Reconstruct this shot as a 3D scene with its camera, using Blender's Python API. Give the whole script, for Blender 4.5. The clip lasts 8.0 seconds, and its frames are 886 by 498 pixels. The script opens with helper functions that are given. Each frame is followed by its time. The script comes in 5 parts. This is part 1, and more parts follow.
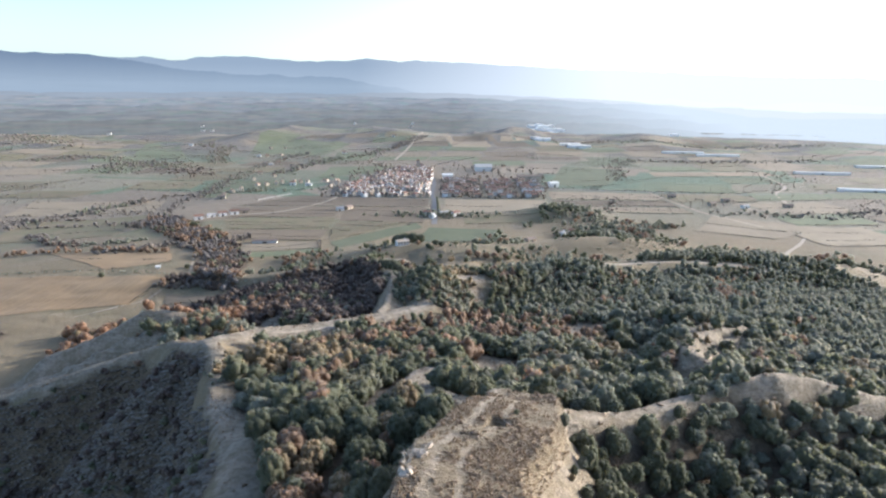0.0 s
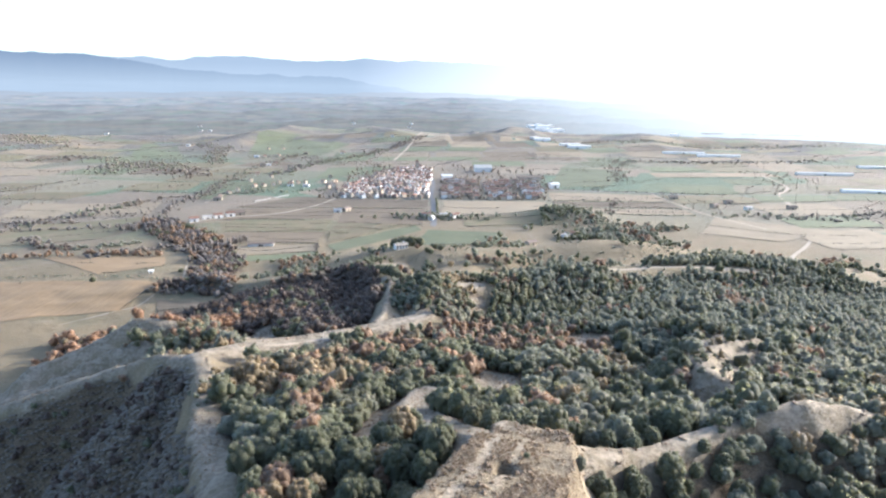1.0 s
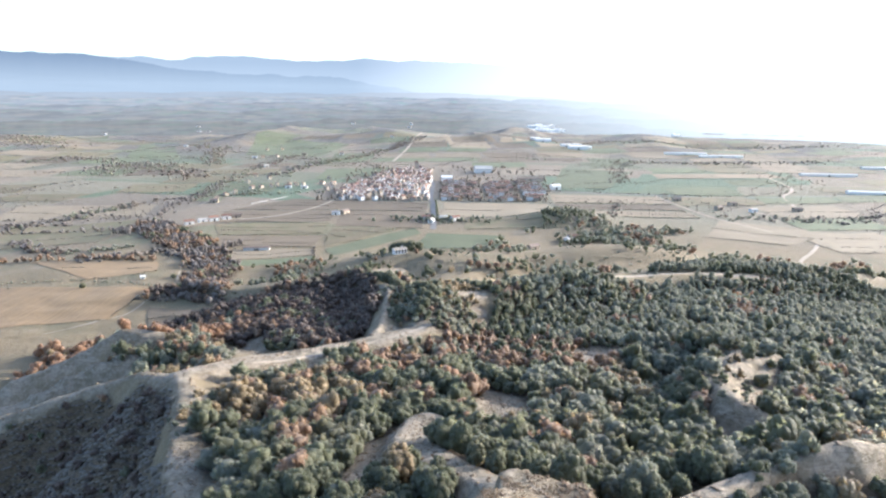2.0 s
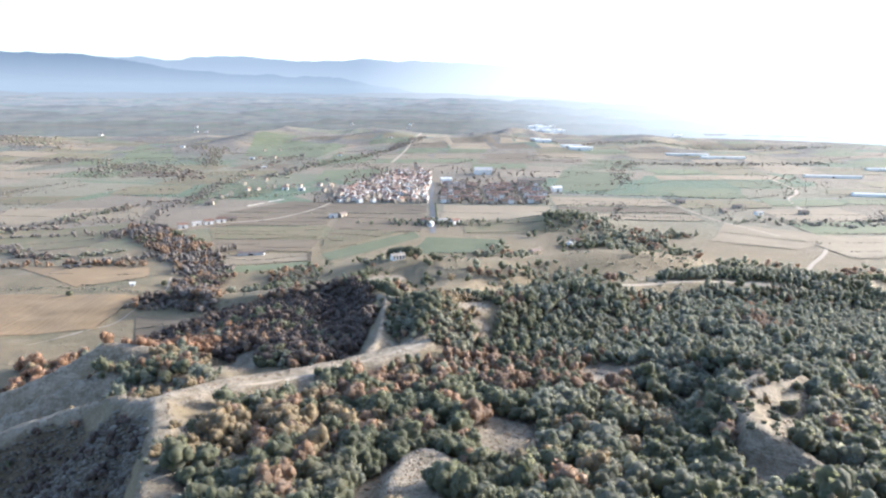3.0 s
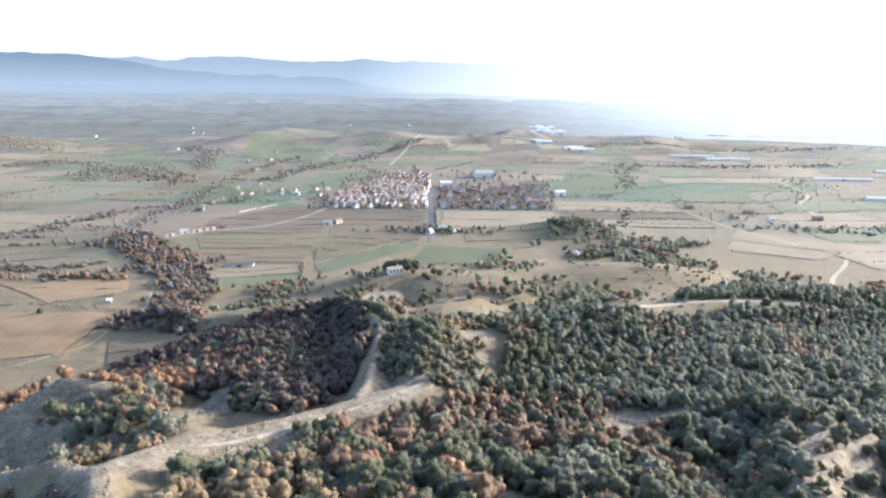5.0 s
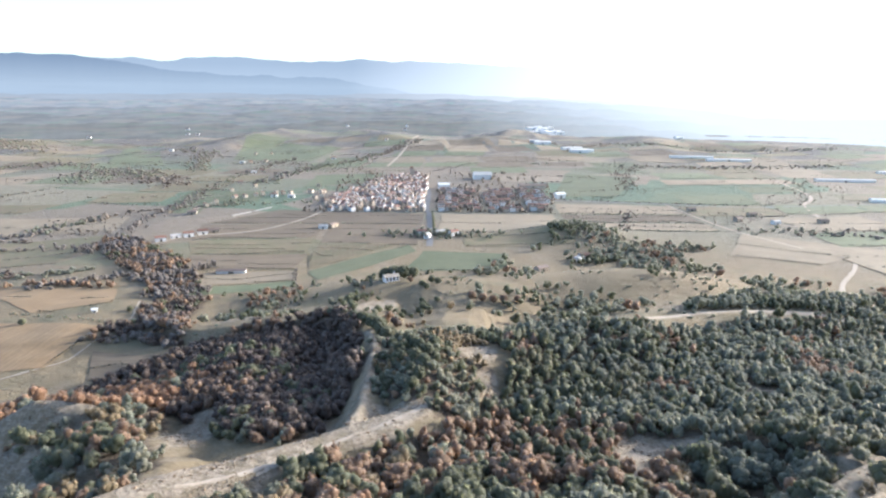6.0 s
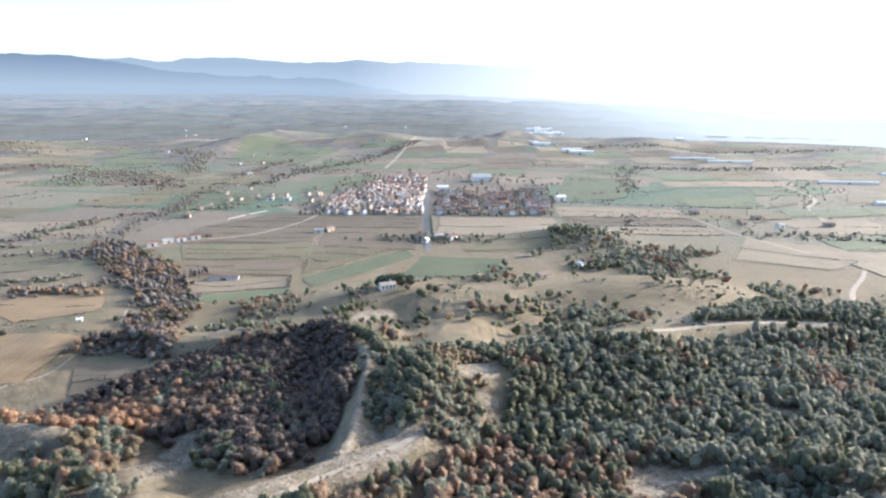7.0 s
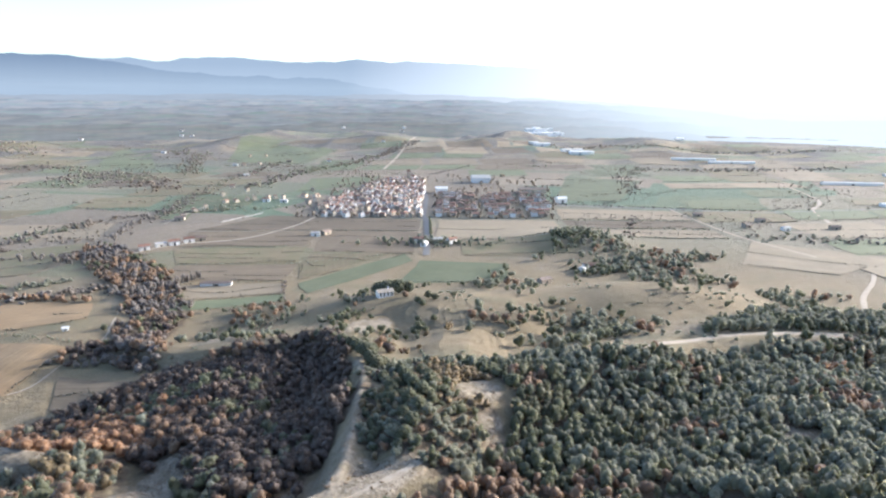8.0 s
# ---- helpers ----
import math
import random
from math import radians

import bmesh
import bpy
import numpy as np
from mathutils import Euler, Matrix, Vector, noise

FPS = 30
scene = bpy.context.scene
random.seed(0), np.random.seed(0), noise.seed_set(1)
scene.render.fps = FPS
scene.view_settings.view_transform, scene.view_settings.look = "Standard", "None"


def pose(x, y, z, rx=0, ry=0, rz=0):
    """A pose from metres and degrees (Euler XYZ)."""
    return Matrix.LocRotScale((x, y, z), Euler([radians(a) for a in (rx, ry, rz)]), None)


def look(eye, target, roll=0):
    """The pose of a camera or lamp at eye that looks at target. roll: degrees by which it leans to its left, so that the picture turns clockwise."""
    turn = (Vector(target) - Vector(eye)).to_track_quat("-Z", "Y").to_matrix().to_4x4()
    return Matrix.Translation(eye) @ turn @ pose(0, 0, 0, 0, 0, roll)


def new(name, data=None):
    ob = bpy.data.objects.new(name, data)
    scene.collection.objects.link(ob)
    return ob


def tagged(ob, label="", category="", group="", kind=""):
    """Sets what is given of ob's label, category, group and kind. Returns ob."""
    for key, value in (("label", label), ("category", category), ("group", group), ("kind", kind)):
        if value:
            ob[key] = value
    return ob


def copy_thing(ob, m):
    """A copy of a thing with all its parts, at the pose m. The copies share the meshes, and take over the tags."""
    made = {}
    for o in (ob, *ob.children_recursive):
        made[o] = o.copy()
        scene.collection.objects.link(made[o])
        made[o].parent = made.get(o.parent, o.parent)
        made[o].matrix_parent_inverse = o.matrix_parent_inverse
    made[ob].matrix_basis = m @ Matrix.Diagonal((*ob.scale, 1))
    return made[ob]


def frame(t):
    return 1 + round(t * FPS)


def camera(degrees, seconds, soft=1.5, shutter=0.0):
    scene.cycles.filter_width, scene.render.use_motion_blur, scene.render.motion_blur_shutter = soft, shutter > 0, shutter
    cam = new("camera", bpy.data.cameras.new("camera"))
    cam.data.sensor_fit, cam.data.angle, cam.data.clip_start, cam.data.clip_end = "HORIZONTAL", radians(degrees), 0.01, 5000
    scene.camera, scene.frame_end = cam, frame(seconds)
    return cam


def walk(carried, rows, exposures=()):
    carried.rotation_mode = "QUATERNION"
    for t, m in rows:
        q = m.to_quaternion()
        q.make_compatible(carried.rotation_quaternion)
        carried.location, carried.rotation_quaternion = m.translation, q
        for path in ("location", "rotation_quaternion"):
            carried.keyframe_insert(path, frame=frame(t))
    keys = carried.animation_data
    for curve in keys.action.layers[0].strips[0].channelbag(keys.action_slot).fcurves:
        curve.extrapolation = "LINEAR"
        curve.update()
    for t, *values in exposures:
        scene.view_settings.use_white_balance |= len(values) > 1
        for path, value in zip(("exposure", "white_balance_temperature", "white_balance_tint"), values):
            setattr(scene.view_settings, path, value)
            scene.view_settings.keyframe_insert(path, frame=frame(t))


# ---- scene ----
cam = camera(72.5, 8.0, soft=2.3)
PATH = [
    (0, (2.006, 10.511, 131.24), (1.977, 12.45, 130.752), 0.4),
    (0.5, (1.776, 15.395, 131.49), (1.748, 17.334, 131.001), 0.4),
    (1, (1.579, 20.992, 131.821), (1.553, 22.931, 131.332), 0.4),
    (1.5, (1.405, 26.917, 132.088), (1.379, 28.856, 131.599), 0.4),
    (3, (0.817, 48.186, 132.704), (0.794, 50.125, 132.216), 0.4),
    (3.5, (0.57, 55.555, 132.97), (0.547, 57.495, 132.482), 0.4),
    (4, (0.386, 63.399, 133.384), (0.364, 65.338, 132.896), 0.4),
    (4.5, (0.145, 70.835, 133.761), (0.123, 72.774, 133.273), 0.4),
    (6, (-0.331, 93.346, 134.805), (-0.345, 95.286, 134.318), 0.3),
    (6.5, (-0.177, 100.209, 135.087), (-0.19, 102.149, 134.6), 0.3),
    (7, (-0.119, 107.162, 135.393), (-0.129, 109.103, 134.908), 0.3),
    (7.5, (-0.187, 113.632, 135.687), (-0.194, 115.572, 135.202), 0.3),
    (8, (-0.229, 120.267, 135.886), (-0.236, 122.207, 135.401), 0.3),
]
walk(cam, [(t, look(e, g, r)) for t, e, g, r in PATH], [(0.0, 1.43, 5750, 10), (0.5, 1.78, 5750, 10), (1.2, 1.92, 5750, 10), (4.5, 1.86, 5750, 10), (8.0, 1.72, 5750, 10)])

# ---- world, sun, exposure ----
SUN_AZ, SUN_EL = radians(64), radians(15)
TO_SUN = Vector((math.sin(SUN_AZ) * math.cos(SUN_EL), math.cos(SUN_AZ) * math.cos(SUN_EL), math.sin(SUN_EL)))
world = bpy.data.worlds.new("daylight")
scene.world = world
world.use_nodes = True
wn = world.node_tree.nodes
sky = wn.new("ShaderNodeTexSky")
sky.sky_type, sky.sun_disc = "NISHITA", False
sky.sun_elevation, sky.sun_rotation = SUN_EL, SUN_AZ
sky.altitude, sky.air_density, sky.dust_density, sky.ozone_density = 400, 0.8, 3.0, 0.6
wn["Background"].inputs["Strength"].default_value = 0.15
world.node_tree.links.new(sky.outputs["Color"], wn["Background"].inputs["Color"])

sun_data = bpy.data.lights.new("sun", "SUN")
sun_data.energy, sun_data.angle, sun_data.color = 3.0, radians(2.0), (1.0, 0.91, 0.79)
sun = new("sun", sun_data)
sun.matrix_world = look(TO_SUN * 900, (0, 0, 0))


# ---- materials ----
def material(name):
    m = bpy.data.materials.new(name)
    m.use_nodes = True
    nt = m.node_tree
    return m, nt, nt.nodes["Principled BSDF"]


def mix_rgb(nt, fac, a, b, blend="MIX"):
    n = nt.nodes.new("ShaderNodeMix")
    n.data_type, n.blend_type = "RGBA", blend
    for socket, v in ((n.inputs[0], fac), (n.inputs[6], a), (n.inputs[7], b)):
        if isinstance(v, (int, float)):
            socket.default_value = v
        elif isinstance(v, tuple):
            socket.default_value = (*v, 1)
        else:
            nt.links.new(v, socket)
    return n.outputs[2]


def noise_tex(nt, coord, scale, detail=4.0, rough=0.6):
    n = nt.nodes.new("ShaderNodeTexNoise")
    n.inputs["Scale"].default_value, n.inputs["Detail"].default_value = scale, detail
    n.inputs["Roughness"].default_value = rough
    nt.links.new(coord, n.inputs["Vector"])
    return n.outputs["Fac"]


def ramp(nt, value, *stops):
    n = nt.nodes.new("ShaderNodeValToRGB")
    els = n.color_ramp.elements
    n.color_ramp.interpolation = "LINEAR"
    while len(els) < len(stops):
        els.new(0.5)
    for e, (p, c) in zip(els, stops):
        e.position, e.color = p, (*c, 1) if isinstance(c, tuple) else (c, c, c, 1)
    nt.links.new(value, n.inputs["Fac"])
    return n.outputs["Color"]


def math_node(nt, op, a, b=None):
    n = nt.nodes.new("ShaderNodeMath")
    n.operation = op
    for socket, v in zip(n.inputs, (a, b)):
        if v is None:
            continue
        if isinstance(v, (int, float)):
            socket.default_value = v
        else:
            nt.links.new(v, socket)
    return n.outputs[0]


def bump(nt, bsdf, height, strength, distance):
    n = nt.nodes.new("ShaderNodeBump")
    n.inputs["Strength"].default_value, n.inputs["Distance"].default_value = strength, distance
    nt.links.new(height, n.inputs["Height"])
    nt.links.new(n.outputs["Normal"], bsdf.inputs["Normal"])


def position(nt):
    return nt.nodes.new("ShaderNodeNewGeometry").outputs["Position"]


def matt_hazed(bsdf, rough=0.9, sheen=0.06):
    """Dry, matt surface; a bluish sheen towards grazing view stands in for haze."""
    bsdf.inputs["Roughness"].default_value = rough
    bsdf.inputs["Specular IOR Level"].default_value = 0.25
    bsdf.inputs["Sheen Weight"].default_value = sheen
    bsdf.inputs["Sheen Roughness"].default_value = 0.6
    bsdf.inputs["Sheen Tint"].default_value = (0.86, 0.92, 1.0, 1)


def attribute(nt, name):
    n = nt.nodes.new("ShaderNodeAttribute")
    n.attribute_name = name
    return n.outputs["Fac"]


def make_ground_material():
    m, nt, b = material("marl_and_grass")
    p = position(nt)
    big, mid, fine = noise_tex(nt, p, 0.018, 5), noise_tex(nt, p, 0.12, 6), noise_tex(nt, p, 0.9, 6, 0.7)
    # pale eroded marl in thin beds, with dry grass on it
    sep_z = nt.nodes.new("ShaderNodeSeparateXYZ")
    nt.links.new(p, sep_z.inputs[0])
    beds = nt.nodes.new("ShaderNodeCombineXYZ")
    nt.links.new(math_node(nt, "ADD", sep_z.outputs["Z"], math_node(nt, "MULTIPLY", mid, 3.0)), beds.inputs["Z"])
    strata = noise_tex(nt, beds.outputs["Vector"], 1.3, 4, 0.7)
    marl = ramp(nt, mid, (0.25, (0.17, 0.125, 0.08)), (0.5, (0.28, 0.22, 0.152)), (0.75, (0.43, 0.36, 0.27)))
    marl = mix_rgb(nt, 0.4, marl, ramp(nt, strata, (0.35, (0.13, 0.11, 0.085)), (0.6, (0.42, 0.375, 0.31))))
    marl = mix_rgb(nt, 0.35, marl, ramp(nt, fine, (0.35, (0.09, 0.07, 0.045)), (0.65, (0.38, 0.32, 0.24))))
    grass = ramp(nt, fine, (0.3, (0.075, 0.06, 0.035)), (0.7, (0.20, 0.155, 0.09)))
    marl = mix_rgb(nt, math_node(nt, "MULTIPLY", ramp(nt, noise_tex(nt, p, 0.28, 5, 0.75), (0.46, 0.0), (0.58, 1.0)), 0.62), marl, grass)
    # leaf litter and scrub soil under the trees
    litter = ramp(nt, fine, (0.25, (0.05, 0.04, 0.027)), (0.55, (0.12, 0.088, 0.055)), (0.8, (0.21, 0.155, 0.10)))
    # dry winter pasture
    pasture = ramp(nt, big, (0.3, (0.165, 0.125, 0.062)), (0.5, (0.215, 0.158, 0.085)), (0.7, (0.13, 0.118, 0.058)))
    pasture = mix_rgb(nt, 0.35, pasture, ramp(nt, fine, (0.3, (0.08, 0.07, 0.04)), (0.7, (0.27, 0.22, 0.15))))
    # farmed parcels far out in the plain, their colours greyed for haze
    v = nt.nodes.new("ShaderNodeTexVoronoi")
    v.distance = "CHEBYCHEV"
    v.inputs["Scale"].default_value, v.inputs["Randomness"].default_value = 1.0, 0.9
    turn = nt.nodes.new("ShaderNodeMapping")
    turn.inputs["Rotation"].default_value = (0, 0, 0.25)
    turn.inputs["Scale"].default_value = (0.0052, 0.0085, 0.0)
    nt.links.new(p, turn.inputs["Vector"])
    wob = mix_rgb(nt, 0.10, turn.outputs["Vector"], noise_tex(nt, p, 0.004, 3))
    nt.links.new(wob, v.inputs["Vector"])
    sep = nt.nodes.new("ShaderNodeSeparateColor")
    nt.links.new(v.outputs["Color"], sep.inputs["Color"])
    parcel = ramp(nt, sep.outputs["Red"], (0.0, (0.045, 0.11, 0.06)), (0.14, (0.08, 0.12, 0.055)), (0.24, (0.17, 0.13, 0.086)), (0.5, (0.21, 0.163, 0.11)),
                  (0.62, (0.10, 0.115, 0.06)), (0.8, (0.24, 0.192, 0.13)), (1.0, (0.16, 0.125, 0.085)))
    woods = ramp(nt, noise_tex(nt, p, 0.0045, 6, 0.68), (0.45, 0.0), (0.54, 1.0))
    parcel = mix_rgb(nt, math_node(nt, "MULTIPLY", woods, attribute(nt, "far")), parcel, ramp(nt, noise_tex(nt, p, 0.08, 4), (0.3, (0.045, 0.048, 0.042)), (0.7, (0.10, 0.085, 0.078))))
    parcel = mix_rgb(nt, 0.25, parcel, ramp(nt, mid, (0.3, (0.10, 0.09, 0.06)), (0.7, (0.24, 0.20, 0.15))))
    col = mix_rgb(nt, attribute(nt, "plain"), pasture, parcel)
    col = mix_rgb(nt, attribute(nt, "litter"), col, litter)
    bare = math_node(nt, "MULTIPLY", attribute(nt, "bare"), ramp(nt, mid, (0.3, 0.5), (0.5, 1.0)))
    col = mix_rgb(nt, bare, col, marl)
    nt.links.new(col, b.inputs["Base Color"])
    matt_hazed(b)
    # a little more sheen out on the plain, in place of haze
    nt.links.new(math_node(nt, "ADD", 0.03, math_node(nt, "MULTIPLY", attribute(nt, "plain"), 0.02)), b.inputs["Sheen Weight"])
    bump(nt, b, math_node(nt, "ADD", mid, math_node(nt, "ADD", math_node(nt, "MULTIPLY", fine, 0.5), math_node(nt, "MULTIPLY", strata, 0.5))), 1.0, 1.3)
    return m


def soil(name, dark, light, furrow=0.0, sheen=0.025, green=None):
    """A field: patchy soil or crop with furrows along the object's own x."""
    m, nt, b = material(name)
    obj = nt.nodes.new("ShaderNodeTexCoord").outputs["Object"]
    p = position(nt)
    big, fine = noise_tex(nt, p, 0.03, 4), noise_tex(nt, p, 0.5, 5, 0.7)
    col = ramp(nt, big, (0.3, dark), (0.7, light))
    if green:
        col = mix_rgb(nt, ramp(nt, noise_tex(nt, p, 0.05, 3), (0.42, 0.0), (0.6, 0.8)), col, green)
    stretch = nt.nodes.new("ShaderNodeMapping")
    stretch.inputs["Scale"].default_value = (0.02, 0.45, 0.0)
    nt.links.new(obj, stretch.inputs["Vector"])
    lines = noise_tex(nt, stretch.outputs["Vector"], 1.0, 3)
    col = mix_rgb(nt, ramp(nt, lines, (0.42, furrow), (0.62, 0.0)), col, tuple(c * 0.55 for c in dark))
    col = mix_rgb(nt, 0.25, col, ramp(nt, fine, (0.3, tuple(c * 0.7 for c in dark)), (0.7, tuple(min(1, c * 1.2) for c in light))))
    r = nt.nodes.new("ShaderNodeObjectInfo").outputs["Random"]
    hsv = nt.nodes.new("ShaderNodeHueSaturation")
    nt.links.new(math_node(nt, "ADD", 0.84, math_node(nt, "MULTIPLY", r, 0.3)), hsv.inputs["Value"])
    nt.links.new(col, hsv.inputs["Color"])
    nt.links.new(hsv.outputs["Color"], b.inputs["Base Color"])
    matt_hazed(b, sheen=sheen)
    bump(nt, b, math_node(nt, "ADD", lines, fine), 0.5, 0.3)
    return m


def foliage(name, dark, light, dead, through_light=0.25, sheen=0.35):
    """Leaves: colour varies from clump to clump; some light passes through them."""
    m, nt, b = material(name)
    g = nt.nodes.new("ShaderNodeNewGeometry")
    island = g.outputs["Random Per Island"]
    tree = noise_tex(nt, g.outputs["Position"], 0.05, 2)
    own = math_node(nt, "FRACT", math_node(nt, "ADD", attribute(nt, "tree"), nt.nodes.new("ShaderNodeObjectInfo").outputs["Random"]))
    own = math_node(nt, "ADD", math_node(nt, "MULTIPLY", own, 0.75), math_node(nt, "MULTIPLY", island, 0.25))
    col = ramp(nt, own, (0.0, dark), (1.0, light))
    col = mix_rgb(nt, ramp(nt, tree, (0.48, 0.0), (0.68, 0.75)), col, dead)
    leaf = noise_tex(nt, g.outputs["Position"], 3.6, 6, 0.85)
    col = mix_rgb(nt, 0.32, col, ramp(nt, leaf, (0.35, tuple(c * 0.6 for c in dark)), (0.65, tuple(min(1, c * 1.4) for c in light))))
    nt.links.new(col, b.inputs["Base Color"])
    b.inputs["Roughness"].default_value, b.inputs["Specular IOR Level"].default_value = 0.6, 0.4
    # sheen imitates the pale veil of haze over the trees
    b.inputs["Sheen Weight"].default_value, b.inputs["Sheen Roughness"].default_value = sheen, 0.5
    b.inputs["Sheen Tint"].default_value = (0.97, 0.97, 0.97, 1)
    tr = nt.nodes.new("ShaderNodeBsdfTranslucent")
    nt.links.new(col, tr.inputs["Color"])
    mix = nt.nodes.new("ShaderNodeMixShader")
    mix.inputs[0].default_value = through_light
    nt.links.new(b.outputs[0], mix.inputs[1])
    nt.links.new(tr.outputs[0], mix.inputs[2])
    nt.links.new(mix.outputs[0], nt.nodes["Material Output"].inputs["Surface"])
    bump(nt, b, leaf, 0.6, 0.4)
    return m


def plain_material(name, a, c, scale=0.6, rough=0.8, vary=0.25):
    m, nt, b = material(name)
    p = position(nt)
    col = ramp(nt, noise_tex(nt, p, scale, 5), (0.3, a), (0.7, c))
    r = nt.nodes.new("ShaderNodeObjectInfo").outputs["Random"]
    hsv = nt.nodes.new("ShaderNodeHueSaturation")
    nt.links.new(math_node(nt, "ADD", 1 - vary / 2, math_node(nt, "MULTIPLY", r, vary)), hsv.inputs["Value"])
    nt.links.new(col, hsv.inputs["Color"])
    nt.links.new(hsv.outputs["Color"], b.inputs["Base Color"])
    b.inputs["Roughness"].default_value = rough
    bump(nt, b, noise_tex(nt, p, scale * 6, 4), 0.3, 0.1)
    return m


GROUND = make_ground_material()
# soil brown, greyed somewhat to take in haze
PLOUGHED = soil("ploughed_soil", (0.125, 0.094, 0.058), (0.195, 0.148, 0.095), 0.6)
STUBBLE = soil("stubble", (0.255, 0.166, 0.082), (0.355, 0.242, 0.128), 0.45)
PALE = soil("pale_dry_soil", (0.20, 0.157, 0.10), (0.275, 0.22, 0.145), 0.35)
CROP = soil("young_green_crop", (0.10, 0.118, 0.058), (0.155, 0.162, 0.088), 0.35)
FALLOW = soil("fallow_grass", (0.15, 0.12, 0.065), (0.22, 0.17, 0.10), 0.4, green=(0.12, 0.125, 0.055))
DIRT = plain_material("dirt_road", (0.25, 0.205, 0.15), (0.37, 0.315, 0.245), 0.35, 0.95)
ASPHALT = plain_material("asphalt", (0.13, 0.125, 0.12), (0.20, 0.19, 0.18), 0.3, 0.7)
HOLM = foliage("holm_oak_leaves", (0.098, 0.108, 0.061), (0.232, 0.239, 0.138), (0.222, 0.20, 0.122), 0.62)
# grey-green, lifted so that the eastern woods look hazed
OLIVE = foliage("hazed_grey_green_leaves", (0.172, 0.182, 0.135), (0.35, 0.356, 0.262), (0.315, 0.29, 0.212), 0.65, 0.45)
RUSSET = foliage("russet_oak_leaves", (0.21, 0.13, 0.075), (0.37, 0.24, 0.145), (0.27, 0.18, 0.11), 0.5)
ORANGE = foliage("orange_oak_leaves", (0.25, 0.136, 0.068), (0.40, 0.232, 0.125), (0.28, 0.168, 0.09), 0.45)
GOLD = foliage("ochre_leaves", (0.20, 0.148, 0.072), (0.35, 0.26, 0.138), (0.21, 0.16, 0.085), 0.45)
# leafless purple-brown, darkened: shade of hollow and west slope is in this colour
SHADED_THICKET = foliage("shaded_leafless_thicket", (0.056, 0.038, 0.027), (0.112, 0.077, 0.055), (0.088, 0.053, 0.037), 0.2, 0.15)
TWIGS = foliage("bare_grey_twigs", (0.14, 0.118, 0.10), (0.25, 0.215, 0.185), (0.175, 0.135, 0.112), 0.4)
# leafless grey-brown, paled: haze before the far trees is in this colour
HAZED_WINTER = foliage("hazed_winter_hedge", (0.22, 0.18, 0.145), (0.32, 0.27, 0.215), (0.25, 0.21, 0.165), 0.55)
DARK_SCRUB = foliage("dark_bank_scrub", (0.05, 0.045, 0.028), (0.11, 0.095, 0.055), (0.08, 0.07, 0.04), 0.2)
BARK = plain_material("bark", (0.07, 0.06, 0.048), (0.16, 0.135, 0.11), 3.0, 0.9)
THORN = foliage("leafless_thorn_scrub", (0.085, 0.068, 0.048), (0.155, 0.124, 0.09), (0.12, 0.092, 0.062), 0.3, 0.15)
DRY = foliage("dry_scrub", (0.165, 0.112, 0.062), (0.285, 0.198, 0.115), (0.20, 0.14, 0.08), 0.4)
PLASTER = plain_material("pale_plaster", (0.64, 0.62, 0.58), (0.80, 0.78, 0.75), 0.2, 0.85, 0.3)
OCHRE = plain_material("ochre_plaster", (0.46, 0.38, 0.29), (0.58, 0.49, 0.39), 0.2, 0.85, 0.3)
STONE = plain_material("rubble_stone", (0.26, 0.22, 0.17), (0.42, 0.36, 0.29), 0.8, 0.9)
TILES = plain_material("clay_roof_tiles", (0.16, 0.085, 0.06), (0.25, 0.14, 0.10), 0.5, 0.85, 0.5)
OLD_TILES = plain_material("weathered_roof_tiles", (0.13, 0.10, 0.08), (0.22, 0.17, 0.14), 0.5, 0.85, 0.5)
SHEET = plain_material("pale_sheet_metal", (0.70, 0.67, 0.60), (0.82, 0.79, 0.72), 0.1, 0.95, 0.15)
GREY_ROOF = plain_material("grey_roof_sheet", (0.36, 0.34, 0.31), (0.50, 0.48, 0.44), 0.2, 0.9, 0.2)
DARK = plain_material("dark_opening", (0.02, 0.02, 0.02), (0.05, 0.05, 0.05), 1.0, 0.4)
WOOD = plain_material("grey_weathered_wood", (0.30, 0.26, 0.21), (0.50, 0.45, 0.38), 3.0, 0.8)


# ---- lie of the land ----
def ease(a, b, v):
    s = np.clip((v - a) / (b - a), 0, 1)
    return s * s * (3 - 2 * s)


def lattice(ix, iy, seed):
    h = np.sin(ix * 127.1 + iy * 311.7 + seed * 74.7) * 43758.5453
    return h - np.floor(h)


def rough(x, y, size, octaves=4, seed=0, ridged=False):
    """Fractal value noise, about -1 to 1, with features of that size in metres."""
    total, amp, norm = np.zeros(np.broadcast(x, y).shape), 1.0, 0.0
    for o in range(octaves):
        u, v = x / size + 17.3 * o, y / size - 9.1 * o
        iu, iv = np.floor(u), np.floor(v)
        fu, fv = u - iu, v - iv
        fu, fv = fu * fu * (3 - 2 * fu), fv * fv * (3 - 2 * fv)
        n = (lattice(iu, iv, seed) * (1 - fu) + lattice(iu + 1, iv, seed) * fu) * (1 - fv) \
            + (lattice(iu, iv + 1, seed) * (1 - fu) + lattice(iu + 1, iv + 1, seed) * fu) * fv
        n = 2 * n - 1
        total += amp * (1 - 2 * np.abs(n) if ridged else n)
        norm += amp
        amp, size = amp * 0.5, size * 0.5
    return total / norm


